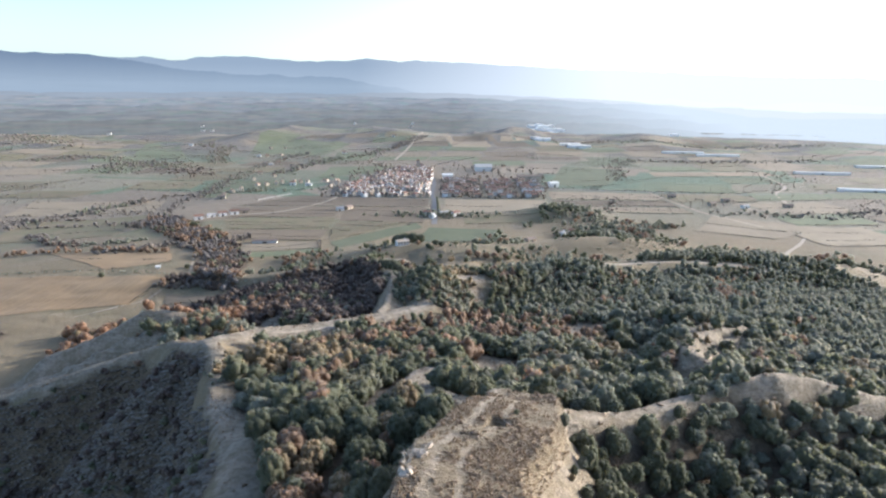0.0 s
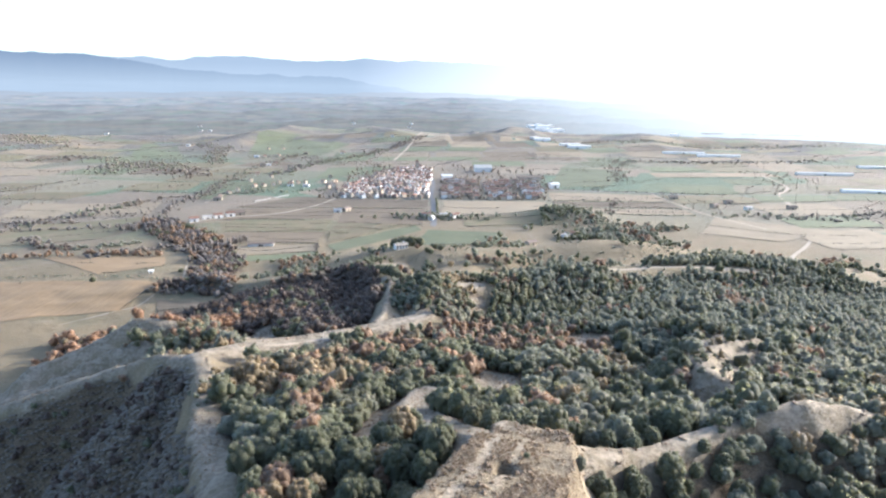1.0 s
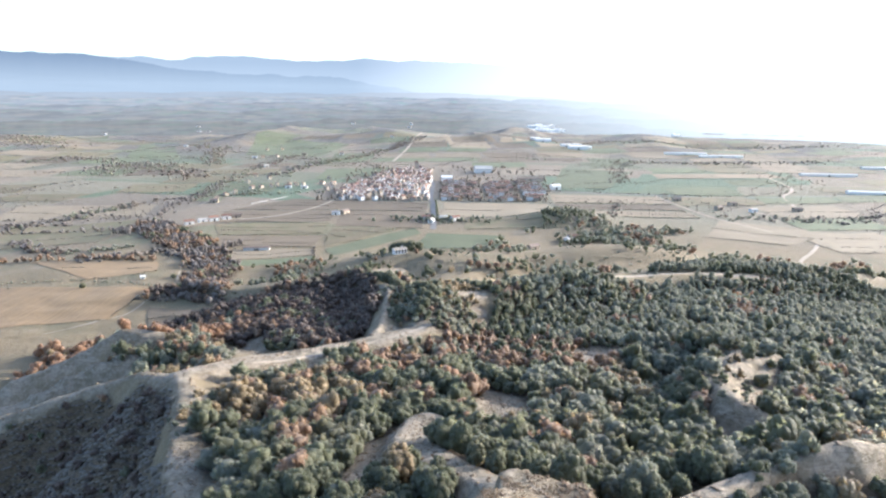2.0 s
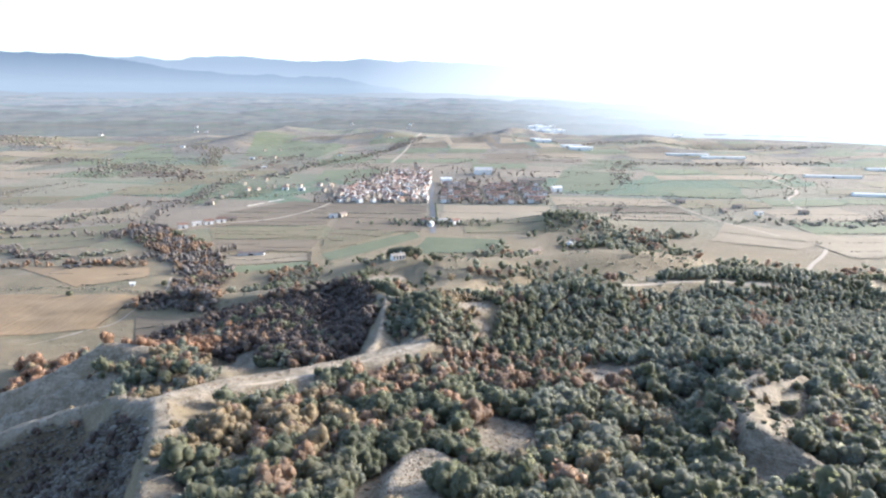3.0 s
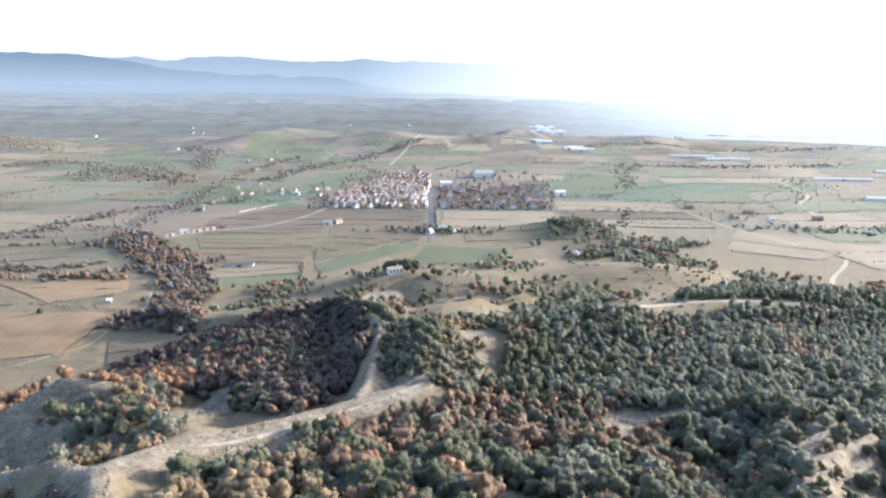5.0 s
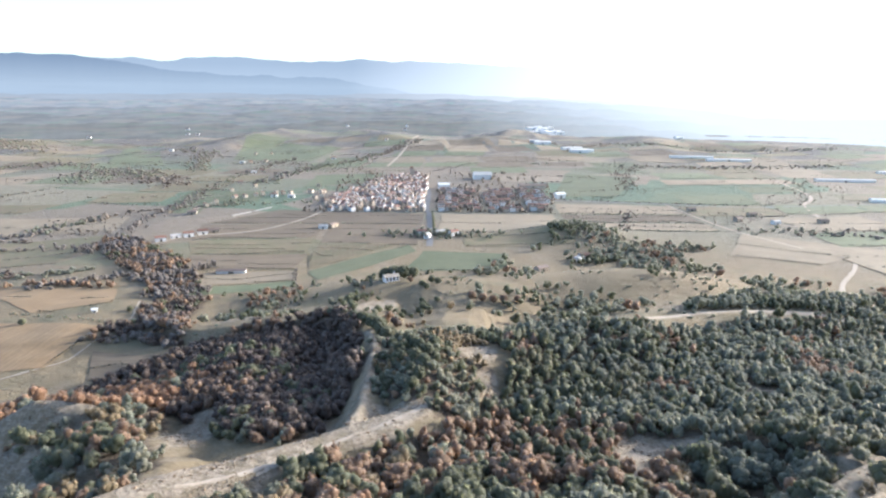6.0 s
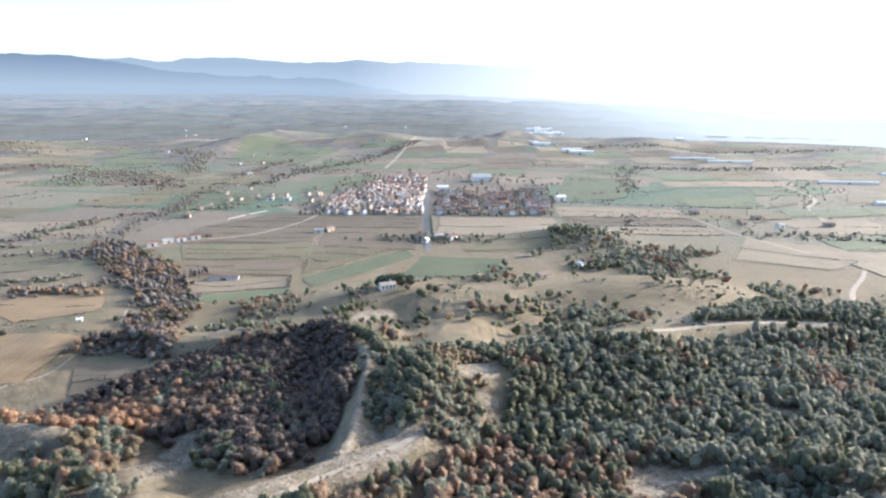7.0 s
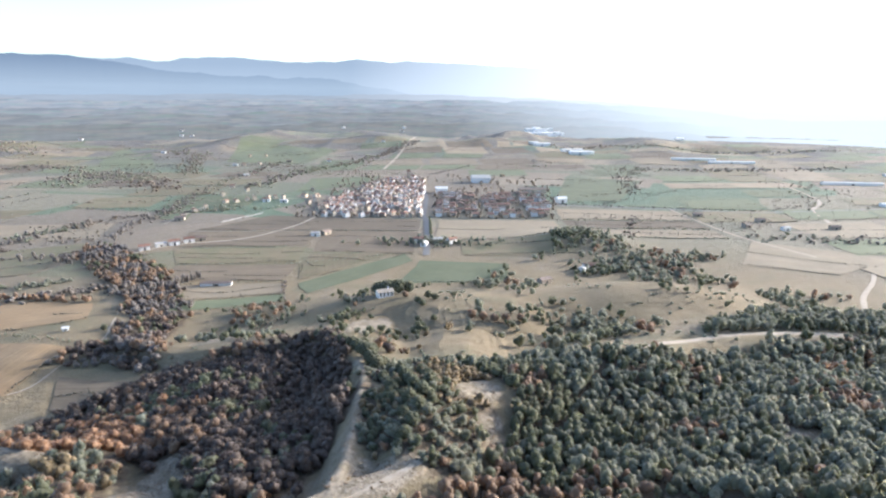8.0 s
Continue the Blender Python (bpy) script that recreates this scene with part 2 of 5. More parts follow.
def along(points, x, y):
    """Distance to a line of points (x, y, ...), the side (-1 left to 1 right as it runs) and the other values at the nearest place."""
    best, side, vals = np.full(x.shape, 1e9), np.zeros(x.shape), None
    for a, b in zip(points, points[1:]):
        dx, dy = b[0] - a[0], b[1] - a[1]
        s = np.clip(((x - a[0]) * dx + (y - a[1]) * dy) / (dx * dx + dy * dy), 0, 1)
        d = np.hypot(x - a[0] - s * dx, y - a[1] - s * dy)
        near = d < best
        here = [a[i] + s * (b[i] - a[i]) for i in range(2, len(a))]
        vals = here if vals is None else [np.where(near, h, v) for h, v in zip(here, vals)]
        lean = ((x - a[0] - s * dx) * dy - (y - a[1] - s * dy) * dx) / (np.hypot(dx, dy) * (d + 2.0))
        side = np.where(near, lean, side)
        best = np.where(near, d, best)
    return best, side, vals


# crest lines: x, y, height, half-width of the top; then the fall to the left and to the right as the line runs, and the drop of the rim
CRESTS = [
    ([(2, 52, 94, 6.5), (3.9, 76, 88.6, 7.6), (10.6, 92, 85.5, 7.8), (13.2, 102, 82.5, 7), (11, 109, 80, 2.5)], 1.4, 1.0, 3.0),
    ([(20, 101, 80, 3), (33, 107, 77.2, 1.4), (54, 119, 76.2, 0.8), (67, 123, 78, 1.0), (78, 126, 75, 1.0), (105, 131, 66, 2), (150, 150, 54, 3)], 0.55, 0.85, 1.5),
    ([(11, 110, 77, 2), (2, 128, 69, 2.5), (-7, 146, 62, 4), (-4, 160, 58.5, 5)], 0.8, 0.5, 0.4),
    ([(-24, 70, 68, 3), (-42, 121, 62.5, 3), (-54, 143, 57, 3.5), (-68, 177, 56, 2.6), (-79, 198, 51.5, 2.6)], 1.35, 0.35, 0.8),
    ([(-79, 198, 51.5, 2), (-88, 201, 49.5, 2), (-97, 209, 46.5, 2), (-115, 213, 40, 2), (-137, 212, 33, 2.5), (-165, 216, 22, 3), (-210, 225, 8, 4)], 1.1, 0.5, 1.0),
    ([(-104, 248, 36.5, 3), (-118, 255, 34, 2.5), (-134, 258, 31.5, 2), (-152, 252, 24.5, 2), (-176, 244, 14, 3)], 0.55, 0.8, 0.8),
    ([(-126, 284, 26, 3), (-146, 286, 27.5, 1.5), (-160, 281, 22, 1.5), (-188, 272, 11, 2.5)], 0.6, 0.9, 0.8),
    ([(-79, 198, 51.5, 2.6), (-68, 212, 49, 4), (-46, 227, 46.3, 4), (-29, 241, 44.5, 4), (-9, 256, 44.3, 3.5)], 0.6, 0.35, 0.5),
    ([(-29, 241, 44, 1.4), (-26, 262, 44.3, 1.2), (-27, 283, 44, 0.9), (-28, 308, 42, 0.8), (-31, 330, 38, 0.8), (-35, 344, 36, 1.5)],
     0.95, 0.3, 1.0),
    ([(-9, 256, 44, 2.5), (-8, 275, 46.5, 3), (-6, 292, 47, 3), (2, 315, 42, 3), (-10, 338, 36, 3)], 0.35, 0.35, 0.0),
    ([(-68, 214, 48, 2), (-82, 240, 38, 4), (-104, 248, 36.5, 4), (-116, 276, 27, 4)], 0.4, 0.3, 0.0),
    ([(-6, 292, 47, 3), (11, 301, 43, 5), (40, 322, 39, 4), (74, 340, 38.5, 4), (104, 369, 32.5, 5), (142, 384, 30.5, 5), (190, 402, 26, 5), (225, 418, 22, 5), (300, 450, 10, 8)], 0.25, 0.35, 0.0),
    ([(2, 315, 42, 4), (6, 345, 34, 5), (3, 372, 28, 6), (10, 412, 18, 8), (34, 424, 16, 6)], 0.15, 0.2, 0.0),
    ([(90, 146, 52, 1), (81, 161, 57.5, 1.2), (72, 171, 60.5, 1.6), (76, 190, 57.5, 3), (82, 202, 56.5, 4), (94, 211, 55, 4), (106, 220, 51, 4), (96, 243, 45, 4), (60, 253, 38, 4)], 0.85, 0.4, 1.0),
    ([(-35, 344, 36, 2), (-42, 365, 30.5, 3), (-60, 390, 25, 4), (-99, 397, 18, 5), (-134, 404, 11, 5), (-170, 418, 5, 5)], 0.95, 0.18, 0.5),
]


def land(x, y):
    x, y = np.asarray(x, float), np.asarray(y, float)
    knots = [-2500, 0, 60, 120, 180, 220, 260, 300, 350, 400, 450, 500, 560, 6000]
    level = np.interp(y, knots, [40, 62, 67, 64, 50, 42, 35.5, 32, 26, 16, 8, 4, 0, 0])
    far_left = np.interp(y, [0, 190, 250, 400], [-95, -100, -165, -190])
    near_left = np.interp(y, [0, 190, 250, 400], [-30, -40, -45, -40])
    z = level * ease(far_left, near_left, x) * (1 - ease(110, 360, x))
    z += rough(x, y, 70, 3, 1) * 2.2 * ease(620, 420, y) + rough(x, y, 14, 3, 2) * 0.9 * ease(520, 420, y)
    for points, left, right, rim in CRESTS:
        d, side, (h, top) = along(points, x, y)
        fall = left + (right - left) * ease(-0.8, 0.8, side)
        out = np.maximum(d - top, 0)
        rill = rough(x, y, 8, 3, 5, True) * np.clip(out * 0.2, 0, 2.3) * np.minimum(fall, 1.2)
        rill = rill + rough(x, y, 4.5, 2, 19, True) * np.clip(out * 0.08, 0, 0.5)
        tent = h - fall * out * (1 + out / 80) - rim * ease(0, 1.6, out) - rill + rough(x, y, 6, 2, 6) * 0.35
        k = 1.6
        m = np.maximum(z, tent)
        z = m + k * np.log(np.exp((z - m) / k) + np.exp((tent - m) / k)) - k * math.log(2) * np.exp(-np.abs(z - tent) / k)
    z -= (1 + rough(x * 0.35, y + 0.4 * x, 8, 3, 17, True)) * 3.2 * np.exp(-((x + 146) / 44) ** 2 - ((y - 246) / 28) ** 2) + (1 + rough(x, y, 6, 3, 18, True)) * 1.1 * np.exp(-((x - 92) / 16) ** 2 - ((y - 205) / 20) ** 2)
    z -= 3.2 * np.exp(-((x - 8.8) / 1.0) ** 4 - ((y - 88.4) / 1.2) ** 4)
    z += 10 * np.exp(-((x - 125) / 50) ** 2 - ((y - 690) / 40) ** 2) - 6 * np.exp(-((x - 66) / 14) ** 2 - ((y - 214) / 18) ** 2)
    z -= 8 * np.exp(-((x + 57) / 20) ** 2 - ((y - 332) / 36) ** 2)
    z += 13 * np.exp(-((x + 15) / 70) ** 2 - ((y - 470) / 36) ** 2) + 18 * np.exp(-((x - 130) / 80) ** 2 - ((y - 482) / 48) ** 2)
    z += 4 * np.exp(-((x + 205) / 50) ** 2 - ((y - 425) / 60) ** 2) + 4 * np.exp(-((x + 136) / 24) ** 2 - ((y - 296) / 20) ** 2) + 4 * np.exp(-((x - 38) / 45) ** 2 - ((y - 405) / 40) ** 2)
    # the plain, its low swells and the far rising country
    away = np.hypot(x, y - 100)
    z += ease(700, 1800, away) * rough(x, y, 620, 4, 8) * 9
    z += ease(1200, 2000, away) * ease(2350, 2050, away) * (rough(x, y, 400, 4, 9, True) * 34 * (1 - 0.75 * ease(100, 1200, x)) + 4)
    z -= 9 * ease(-240, -460, x) * ease(900, 600, y)
    return z


def steps(core_a, core_b, fine, first, last, grow=1.09, cap=70):
    mid = list(np.arange(core_a, core_b + 0.01, fine))
    lo, hi, s = [], [], fine
    v = core_a
    while v > first:
        s = min(s * grow, cap)
        v -= s
        lo.append(v)
    s, v = fine, core_b
    while v < last:
        s = min(s * grow, cap)
        v += s
        hi.append(v)
    return np.array(lo[::-1] + mid + hi)


GX, GY = steps(-190, 215, 1.55, -4700, 4700), steps(55, 410, 1.55, -1500, 4760, 1.055, 55)
GX, GY = np.union1d(GX, np.arange(-6.0, 26.0, 1.4) + 0.65), np.union1d(GY, np.arange(62.0, 116.0, 1.4) + 0.65)
GZ = land(GX[None, :], GY[:, None] + np.zeros((1, len(GX))))


def ground_z(x, y):
    """Height of the ground sheet at a place."""
    x, y = np.asarray(x, float), np.asarray(y, float)
    i = np.clip(np.searchsorted(GX, x) - 1, 0, len(GX) - 2)
    j = np.clip(np.searchsorted(GY, y) - 1, 0, len(GY) - 2)
    u, v = (x - GX[i]) / (GX[i + 1] - GX[i]), (y - GY[j]) / (GY[j + 1] - GY[j])
    return (GZ[j, i] * (1 - u) + GZ[j, i + 1] * u) * (1 - v) + (GZ[j + 1, i] * (1 - u) + GZ[j + 1, i + 1] * u) * v


def inside(poly, x, y):
    hit = np.zeros(np.shape(x), bool)
    for (x0, y0), (x1, y1) in zip(poly, poly[1:] + poly[:1]):
        cross = ((y0 > y) != (y1 > y)) & (x < (x1 - x0) * (y - y0) / (y1 - y0 + 1e-9) + x0)
        hit ^= cross
    return hit


def mesh_from(name, verts, faces, mat, smooth=False):
    """verts: n x 3 array; faces: m x k array of one face size."""
    me = bpy.data.meshes.new(name)
    verts, faces = np.asarray(verts, np.float32), np.asarray(faces, np.int32)
    k = faces.shape[1]
    me.vertices.add(len(verts))
    me.vertices.foreach_set("co", verts.ravel())
    me.loops.add(faces.size)
    me.loops.foreach_set("vertex_index", faces.ravel())
    me.polygons.add(len(faces))
    me.polygons.foreach_set("loop_start", np.arange(0, faces.size, k, dtype=np.int32))
    me.polygons.foreach_set("use_smooth", np.full(len(faces), smooth))
    me.materials.append(mat)
    me.update(calc_edges=True)
    return me


def grid_faces(nx, ny):
    j, i = np.mgrid[0:ny - 1, 0:nx - 1]
    a = (j * nx + i).ravel()
    return np.stack([a, a + 1, a + nx + 1, a + nx], 1)


# ---- woods: outlines in plan ----
OAK_WOOD = [(-36, 112), (-50, 150), (-60, 185), (-66, 212), (-40, 222), (-18, 238), (0, 250), (9, 262), (16, 280), (26, 300), (16, 318), (5, 335), (30, 345), (80, 346), (110, 360),
            (150, 374), (215, 398), (300, 420), (420, 400), (420, 250), (260, 170), (150, 152), (100, 138), (62, 130), (30, 114), (17, 120), (11, 128), (6, 118), (1, 100), (-6, 84), (-10, 60), (-30, 60)]
NEAR_SLOPE = [(22, 104), (34, 116), (60, 128), (80, 132), (140, 150), (230, 150), (230, 40), (60, 40), (24, 80)]
HOLLOW = [(-32, 305), (-32, 282), (-34, 262), (-52, 254), (-68, 268), (-84, 286), (-106, 296), (-160, 318), (-168, 345), (-140, 382), (-100, 390), (-58, 394), (-40, 360), (-32, 332)]
ORANGE_WOOD = [(-200, 284), (-150, 280), (-106, 292), (-104, 334), (-165, 342), (-215, 325)]
WEST_SLOPE = [(-28, 60), (-45, 121), (-56, 143), (-68, 176), (-80, 195), (-98, 206), (-136, 209), (-165, 213), (-200, 222), (-215, 262), (-260, 330), (-330, 260), (-250, 60)]
RIVER = [(-146, 396), (-160, 440), (-165, 486), (-186, 535), (-215, 570), (-262, 630), (-300, 670), (-345, 680), (-330, 630), (-268, 572), (-226, 524), (-200, 470), (-192, 430), (-168, 400)]
EAST_WOOD = [(118, 382), (134, 402), (158, 414), (190, 428), (236, 430), (300, 425), (300, 404), (226, 396), (160, 384)]
PLATEAU = [(24, 325), (24, 420), (14, 470), (6, 540), (40, 600), (92, 660), (110, 735), (150, 735), (190, 660), (280, 620), (360, 540), (340, 450), (220, 420), (150, 392), (90, 370)]
SHRUBBERY = [(-76, 210), (-92, 211), (-108, 233), (-122, 248), (-138, 270), (-130, 284), (-106, 290), (-93, 268), (-84, 246), (-73, 222)]
KNOLL = [(-12, 258), (-25, 266), (-27, 290), (-28, 312), (-32, 345), (0, 345), (14, 318), (12, 300), (14, 280), (6, 260)]
LEDGE = [(-150, 392), (-60, 400), (-30, 375), (0, 330), (20, 380), (0, 440), (-20, 490), (-60, 500), (-140, 480)]
# how far the bare marl reaches down each crest, to the left and to the right
BARE_REACH = [(1.0, 3.0), (0.7, 2.2), (1.5, 0.8), (0.8, 2.5), (2.0, 9), (11, 1.5), (10, 1.0), (3, 3), (0.6, 0.2)]
APRON = [(-90, 198), (-78, 192), (-66, 202), (-50, 214), (-40, 222), (-28, 237), (-10, 250), (-8, 257), (-14, 262), (-24, 264), (-30, 256), (-46, 244), (-58, 232), (-68, 218), (-80, 206)]
BADLANDS = [(-98, 214), (-118, 217), (-150, 220), (-196, 226), (-204, 258), (-188, 280), (-150, 290), (-138, 283), (-130, 266), (-114, 250), (-102, 232)]
EAST_CLEARING = [(66, 168), (72, 194), (86, 217), (98, 231), (114, 236), (112, 220), (103, 204), (94, 190), (80, 172)]
CLEARING = [(4, 166), (9, 188), (12, 202), (20, 199), (26, 178), (21, 164)]
GULLY = [(-90, 262), (-94, 292), (-84, 292), (-78, 276), (-75, 252), (-83, 248)]
AMPHITHEATRE = [(45, 226), (46, 240), (56, 252), (74, 247), (74, 243), (58, 242), (50, 228)]
TONGUE = [(-20, 122), (-18, 146), (-14, 161), (-5, 164), (2, 157), (-3, 142), (-11, 132)]
SADDLE = [(27, 103), (32, 107), (42, 111), (42, 109.5), (34, 105.5)]
EAST_SCRUB = [(40, 111), (52, 118), (64, 121), (64, 125), (50, 122), (40, 116)]
EDGE_SCRUB = [(-66, 170), (-64, 190), (-60, 206), (-50, 208), (-46, 186), (-50, 162), (-58, 156)]
ROCK_FACE = [(62, 160), (71, 174), (75, 172), (84, 163), (92, 148), (85, 142), (72, 150)]
FLANK = [(19, 76), (24, 97), (33, 101), (38, 90), (34, 76)]
EROSION = [(-42, 252), (-36, 264), (-31, 268), (-30, 290), (-27, 290), (-24, 268), (-24, 255), (-30, 242)]
GREEN_ROW = [(-73, 259), (-79, 284), (-60, 288), (-44, 276), (-40, 262), (-56, 249)]
POPLAR_DELL = [(-202, 404), (-150, 392), (-138, 402), (-160, 442), (-194, 434)]
RIB_SCRUB = [(-124, 266), (-140, 273), (-166, 268), (-168, 260), (-150, 262), (-134, 263)]
LOW_SCRUB = [(-108, 220), (-135, 222), (-172, 228), (-170, 238), (-140, 240), (-116, 236)]
FAR_SLOPE = [(-136, 414), (-122, 430), (-108, 440), (-104, 430), (-118, 418), (-130, 408)]
RIM_PASTURE = [(-80, 402), (-60, 414), (-44, 436), (-30, 440), (-30, 420), (-48, 404), (-64, 400)]
BARE_SPOTS = [(54, 246, 6), (12, 301, 7), (88, 206, 5), (106, 221, 4), (14, 286, 4), (16, 279, 3.5), (112, 290, 6), (45, 182, 5), (-46, 172, 6)]


def open_ground(x, y):
    """How far a place is bare: crests, tracks and clearings."""
    bare = np.zeros(np.shape(x))
    for (points, left, right, rim), (port, starboard) in zip(CRESTS, BARE_REACH):
        d, side, (h, top) = along(points, x, y)
        reach = port + (starboard - port) * ease(-0.6, 0.6, side)
        bare = np.maximum(bare, 1 - ease(0.2, 1.0, (d - top + rough(x, y, 9, 2, 3) * np.minimum(2.5, reach + 0.4)) / reach))
    for poly, share in ((APRON, 0.8), (BADLANDS, 0.86), (EAST_CLEARING, 0.68), (GULLY, 0.9), (AMPHITHEATRE, 0.95), (ROCK_FACE, 0.8), (FAR_SLOPE, 0.9), (RIM_PASTURE, 0.9), (CLEARING, 0.8), (EROSION, 0.5), (TONGUE, 0.9), (SADDLE, 0.7)):
        bare = np.maximum(bare, share * inside(poly, x + rough(x, y, 8, 2, 95) * 3, y + rough(x, y, 8, 2, 96) * 3))
    for cx, cy, r in BARE_SPOTS:
        d = np.hypot(x - cx, (y - cy) * 0.8) + rough(x, y, 7, 2, 4) * 3
        bare = np.maximum(bare, 1 - ease(r * 0.7, r * 1.25, d))
    return bare


def within(poly, x, y):
    """Inside an outline whose edge is ragged."""
    return inside(poly, x + rough(x, y, 22, 3, 91) * 11, y + rough(x, y, 22, 3, 92) * 11)


def litter_at(x, y):
    s = np.zeros(np.shape(x), bool)
    for poly in (OAK_WOOD, NEAR_SLOPE, HOLLOW, RIVER, WEST_SLOPE, ORANGE_WOOD, SHRUBBERY, KNOLL):
        s |= within(poly, x, y)
    return s * 1.0


# ---- the large structure ----
def make_ground():
    xx, yy = np.meshgrid(GX, GY)
    me = mesh_from("ground", np.stack([xx, yy, GZ], -1).reshape(-1, 3), grid_faces(len(GX), len(GY)), GROUND, True)
    gy, gx = np.gradient(GZ, GY, GX)
    slope = np.hypot(gx, gy)
    near = (np.abs(xx) < 400) & (yy < 640) & (yy > 0)
    bare, litter = np.zeros(xx.shape), np.zeros(xx.shape)
    bare[near] = open_ground(xx[near], yy[near])
    litter[near] = litter_at(xx[near], yy[near])
    steep = ease(0.75, 1.15, slope + rough(xx, yy, 12, 3, 14) * 0.3) * near * (yy < 118) * (xx > -8) * (xx < 25)
    bare = np.maximum(bare, steep)
    bare = np.maximum(bare, near * 0.35 * ease(0.4, 0.7, rough(xx, yy, 30, 3, 15) + slope * 0.5) * (yy > 200) * (1 - litter))
    d, side, (h, top) = along(CRESTS[0][0], xx, yy)
    swath = side * (d + 2) + rough(xx, yy, 6, 2, 74) * 0.6
    strip = ((swath > -4.8) & (swath < -3.3)) | ((swath > -0.7) & (swath < 0.4))
    grassy = (d < top + 1.0) & ~strip & (yy > 50)
    bare[grassy] = np.minimum(bare[grassy], 0.22)
    litter[grassy] = 0.5
    for name, values in (("bare", bare), ("litter", litter * (1 - bare)), ("plain", ease(560, 800, np.hypot(xx, yy))), ("far", ease(1150, 1800, np.hypot(xx, yy)))):
        a = me.attributes.new(name, "FLOAT", "POINT")
        a.data.foreach_set("value", np.ascontiguousarray(values, np.float32).ravel())
    return tagged(new("ground", me), "pale eroded hills falling to a wide farmed plain", "ground", kind="structure")


make_ground()


def ribbon(name, points, width, mat, label, category, lift=0.14, wobble=0.0):
    """A road or track that lies on the ground."""
    pts = [Vector((*p, 0)) for p in points]
    line, n = [], len(pts)
    for i in range(n - 1):
        p0, p1, p2, p3 = pts[max(i - 1, 0)], pts[i], pts[i + 1], pts[min(i + 2, n - 1)]
        k = max(2, int((p2 - p1).length / 2.5)) if (p2 - p1).length < 200 else 40
        for s in range(k):
            t = s / k
            line.append(0.5 * (2 * p1 + (p2 - p0) * t + (2 * p0 - 5 * p1 + 4 * p2 - p3) * t * t + (3 * p1 - p0 - 3 * p2 + p3) * t ** 3))
    line.append(pts[-1])
    c = np.array([(v.x, v.y) for v in line])
    d = np.gradient(c, axis=0)
    d /= np.linalg.norm(d, axis=1)[:, None] + 1e-9
    side = np.stack([d[:, 1], -d[:, 0]], 1)
    across = np.array([-0.5, -0.25, 0, 0.25, 0.5])
    w = width * (1 + wobble * rough(c[:, 0], c[:, 1], 9, 2, 21))
    xy = c[:, None, :] + side[:, None, :] * (across[None, :] * w[:, None])[:, :, None]
    z = ground_z(xy[..., 0], xy[..., 1]) + lift - 0.12 * (np.abs(across) > 0.4)[None, :]
    verts = np.concatenate([xy, z[..., None]], -1).reshape(-1, 3)
    return tagged(new(name, mesh_from(name, verts, grid_faces(5, len(c)), mat, True)), label, category, kind="structure")


BANKS = []


def field(mat, label, *corners, lift=0.3, banks=None, step=6):
    """A parcel of farmland that lies on the plain, with its rows along the first side."""
    a, b, c, d = [np.array(p, float) for p in corners]
    n = max(6, int(max(np.linalg.norm(b - a), np.linalg.norm(d - a)) / step))
    u = np.linspace(0, 1, n)[None, :, None]
    v = np.linspace(0, 1, n)[:, None, None]
    xy = (a * (1 - u) + b * u) * (1 - v) + (d * (1 - u) + c * u) * v
    xy = xy + np.stack([rough(xy[..., 0], xy[..., 1], 40, 2, 31), rough(xy[..., 0], xy[..., 1], 40, 2, 32)], -1) * 3
    z = ground_z(xy[..., 0], xy[..., 1]) + lift
    m = pose(a[0], a[1], 0, 0, 0, math.degrees(math.atan2(b[1] - a[1], b[0] - a[0])))
    world_co = np.concatenate([xy, z[..., None]], -1).reshape(-1, 3)
    inv = np.array(m.inverted())
    ob = new("field", mesh_from("field", world_co @ inv[:3, :3].T + inv[:3, 3], grid_faces(n, n), mat, True))
    ob.matrix_world = m
    banks = (0 if mat is CROP else 1 if mat in (STUBBLE, PALE) else 2) if banks is None else banks
    for i in range(1, banks + 1):
        f = i / (banks + 1)
        BANKS.append((tuple(a * (1 - f) + d * f), tuple(b * (1 - f) + c * f)))
    BANKS.append((tuple(a), tuple(b)))
    return tagged(ob, label, "field", kind="structure")


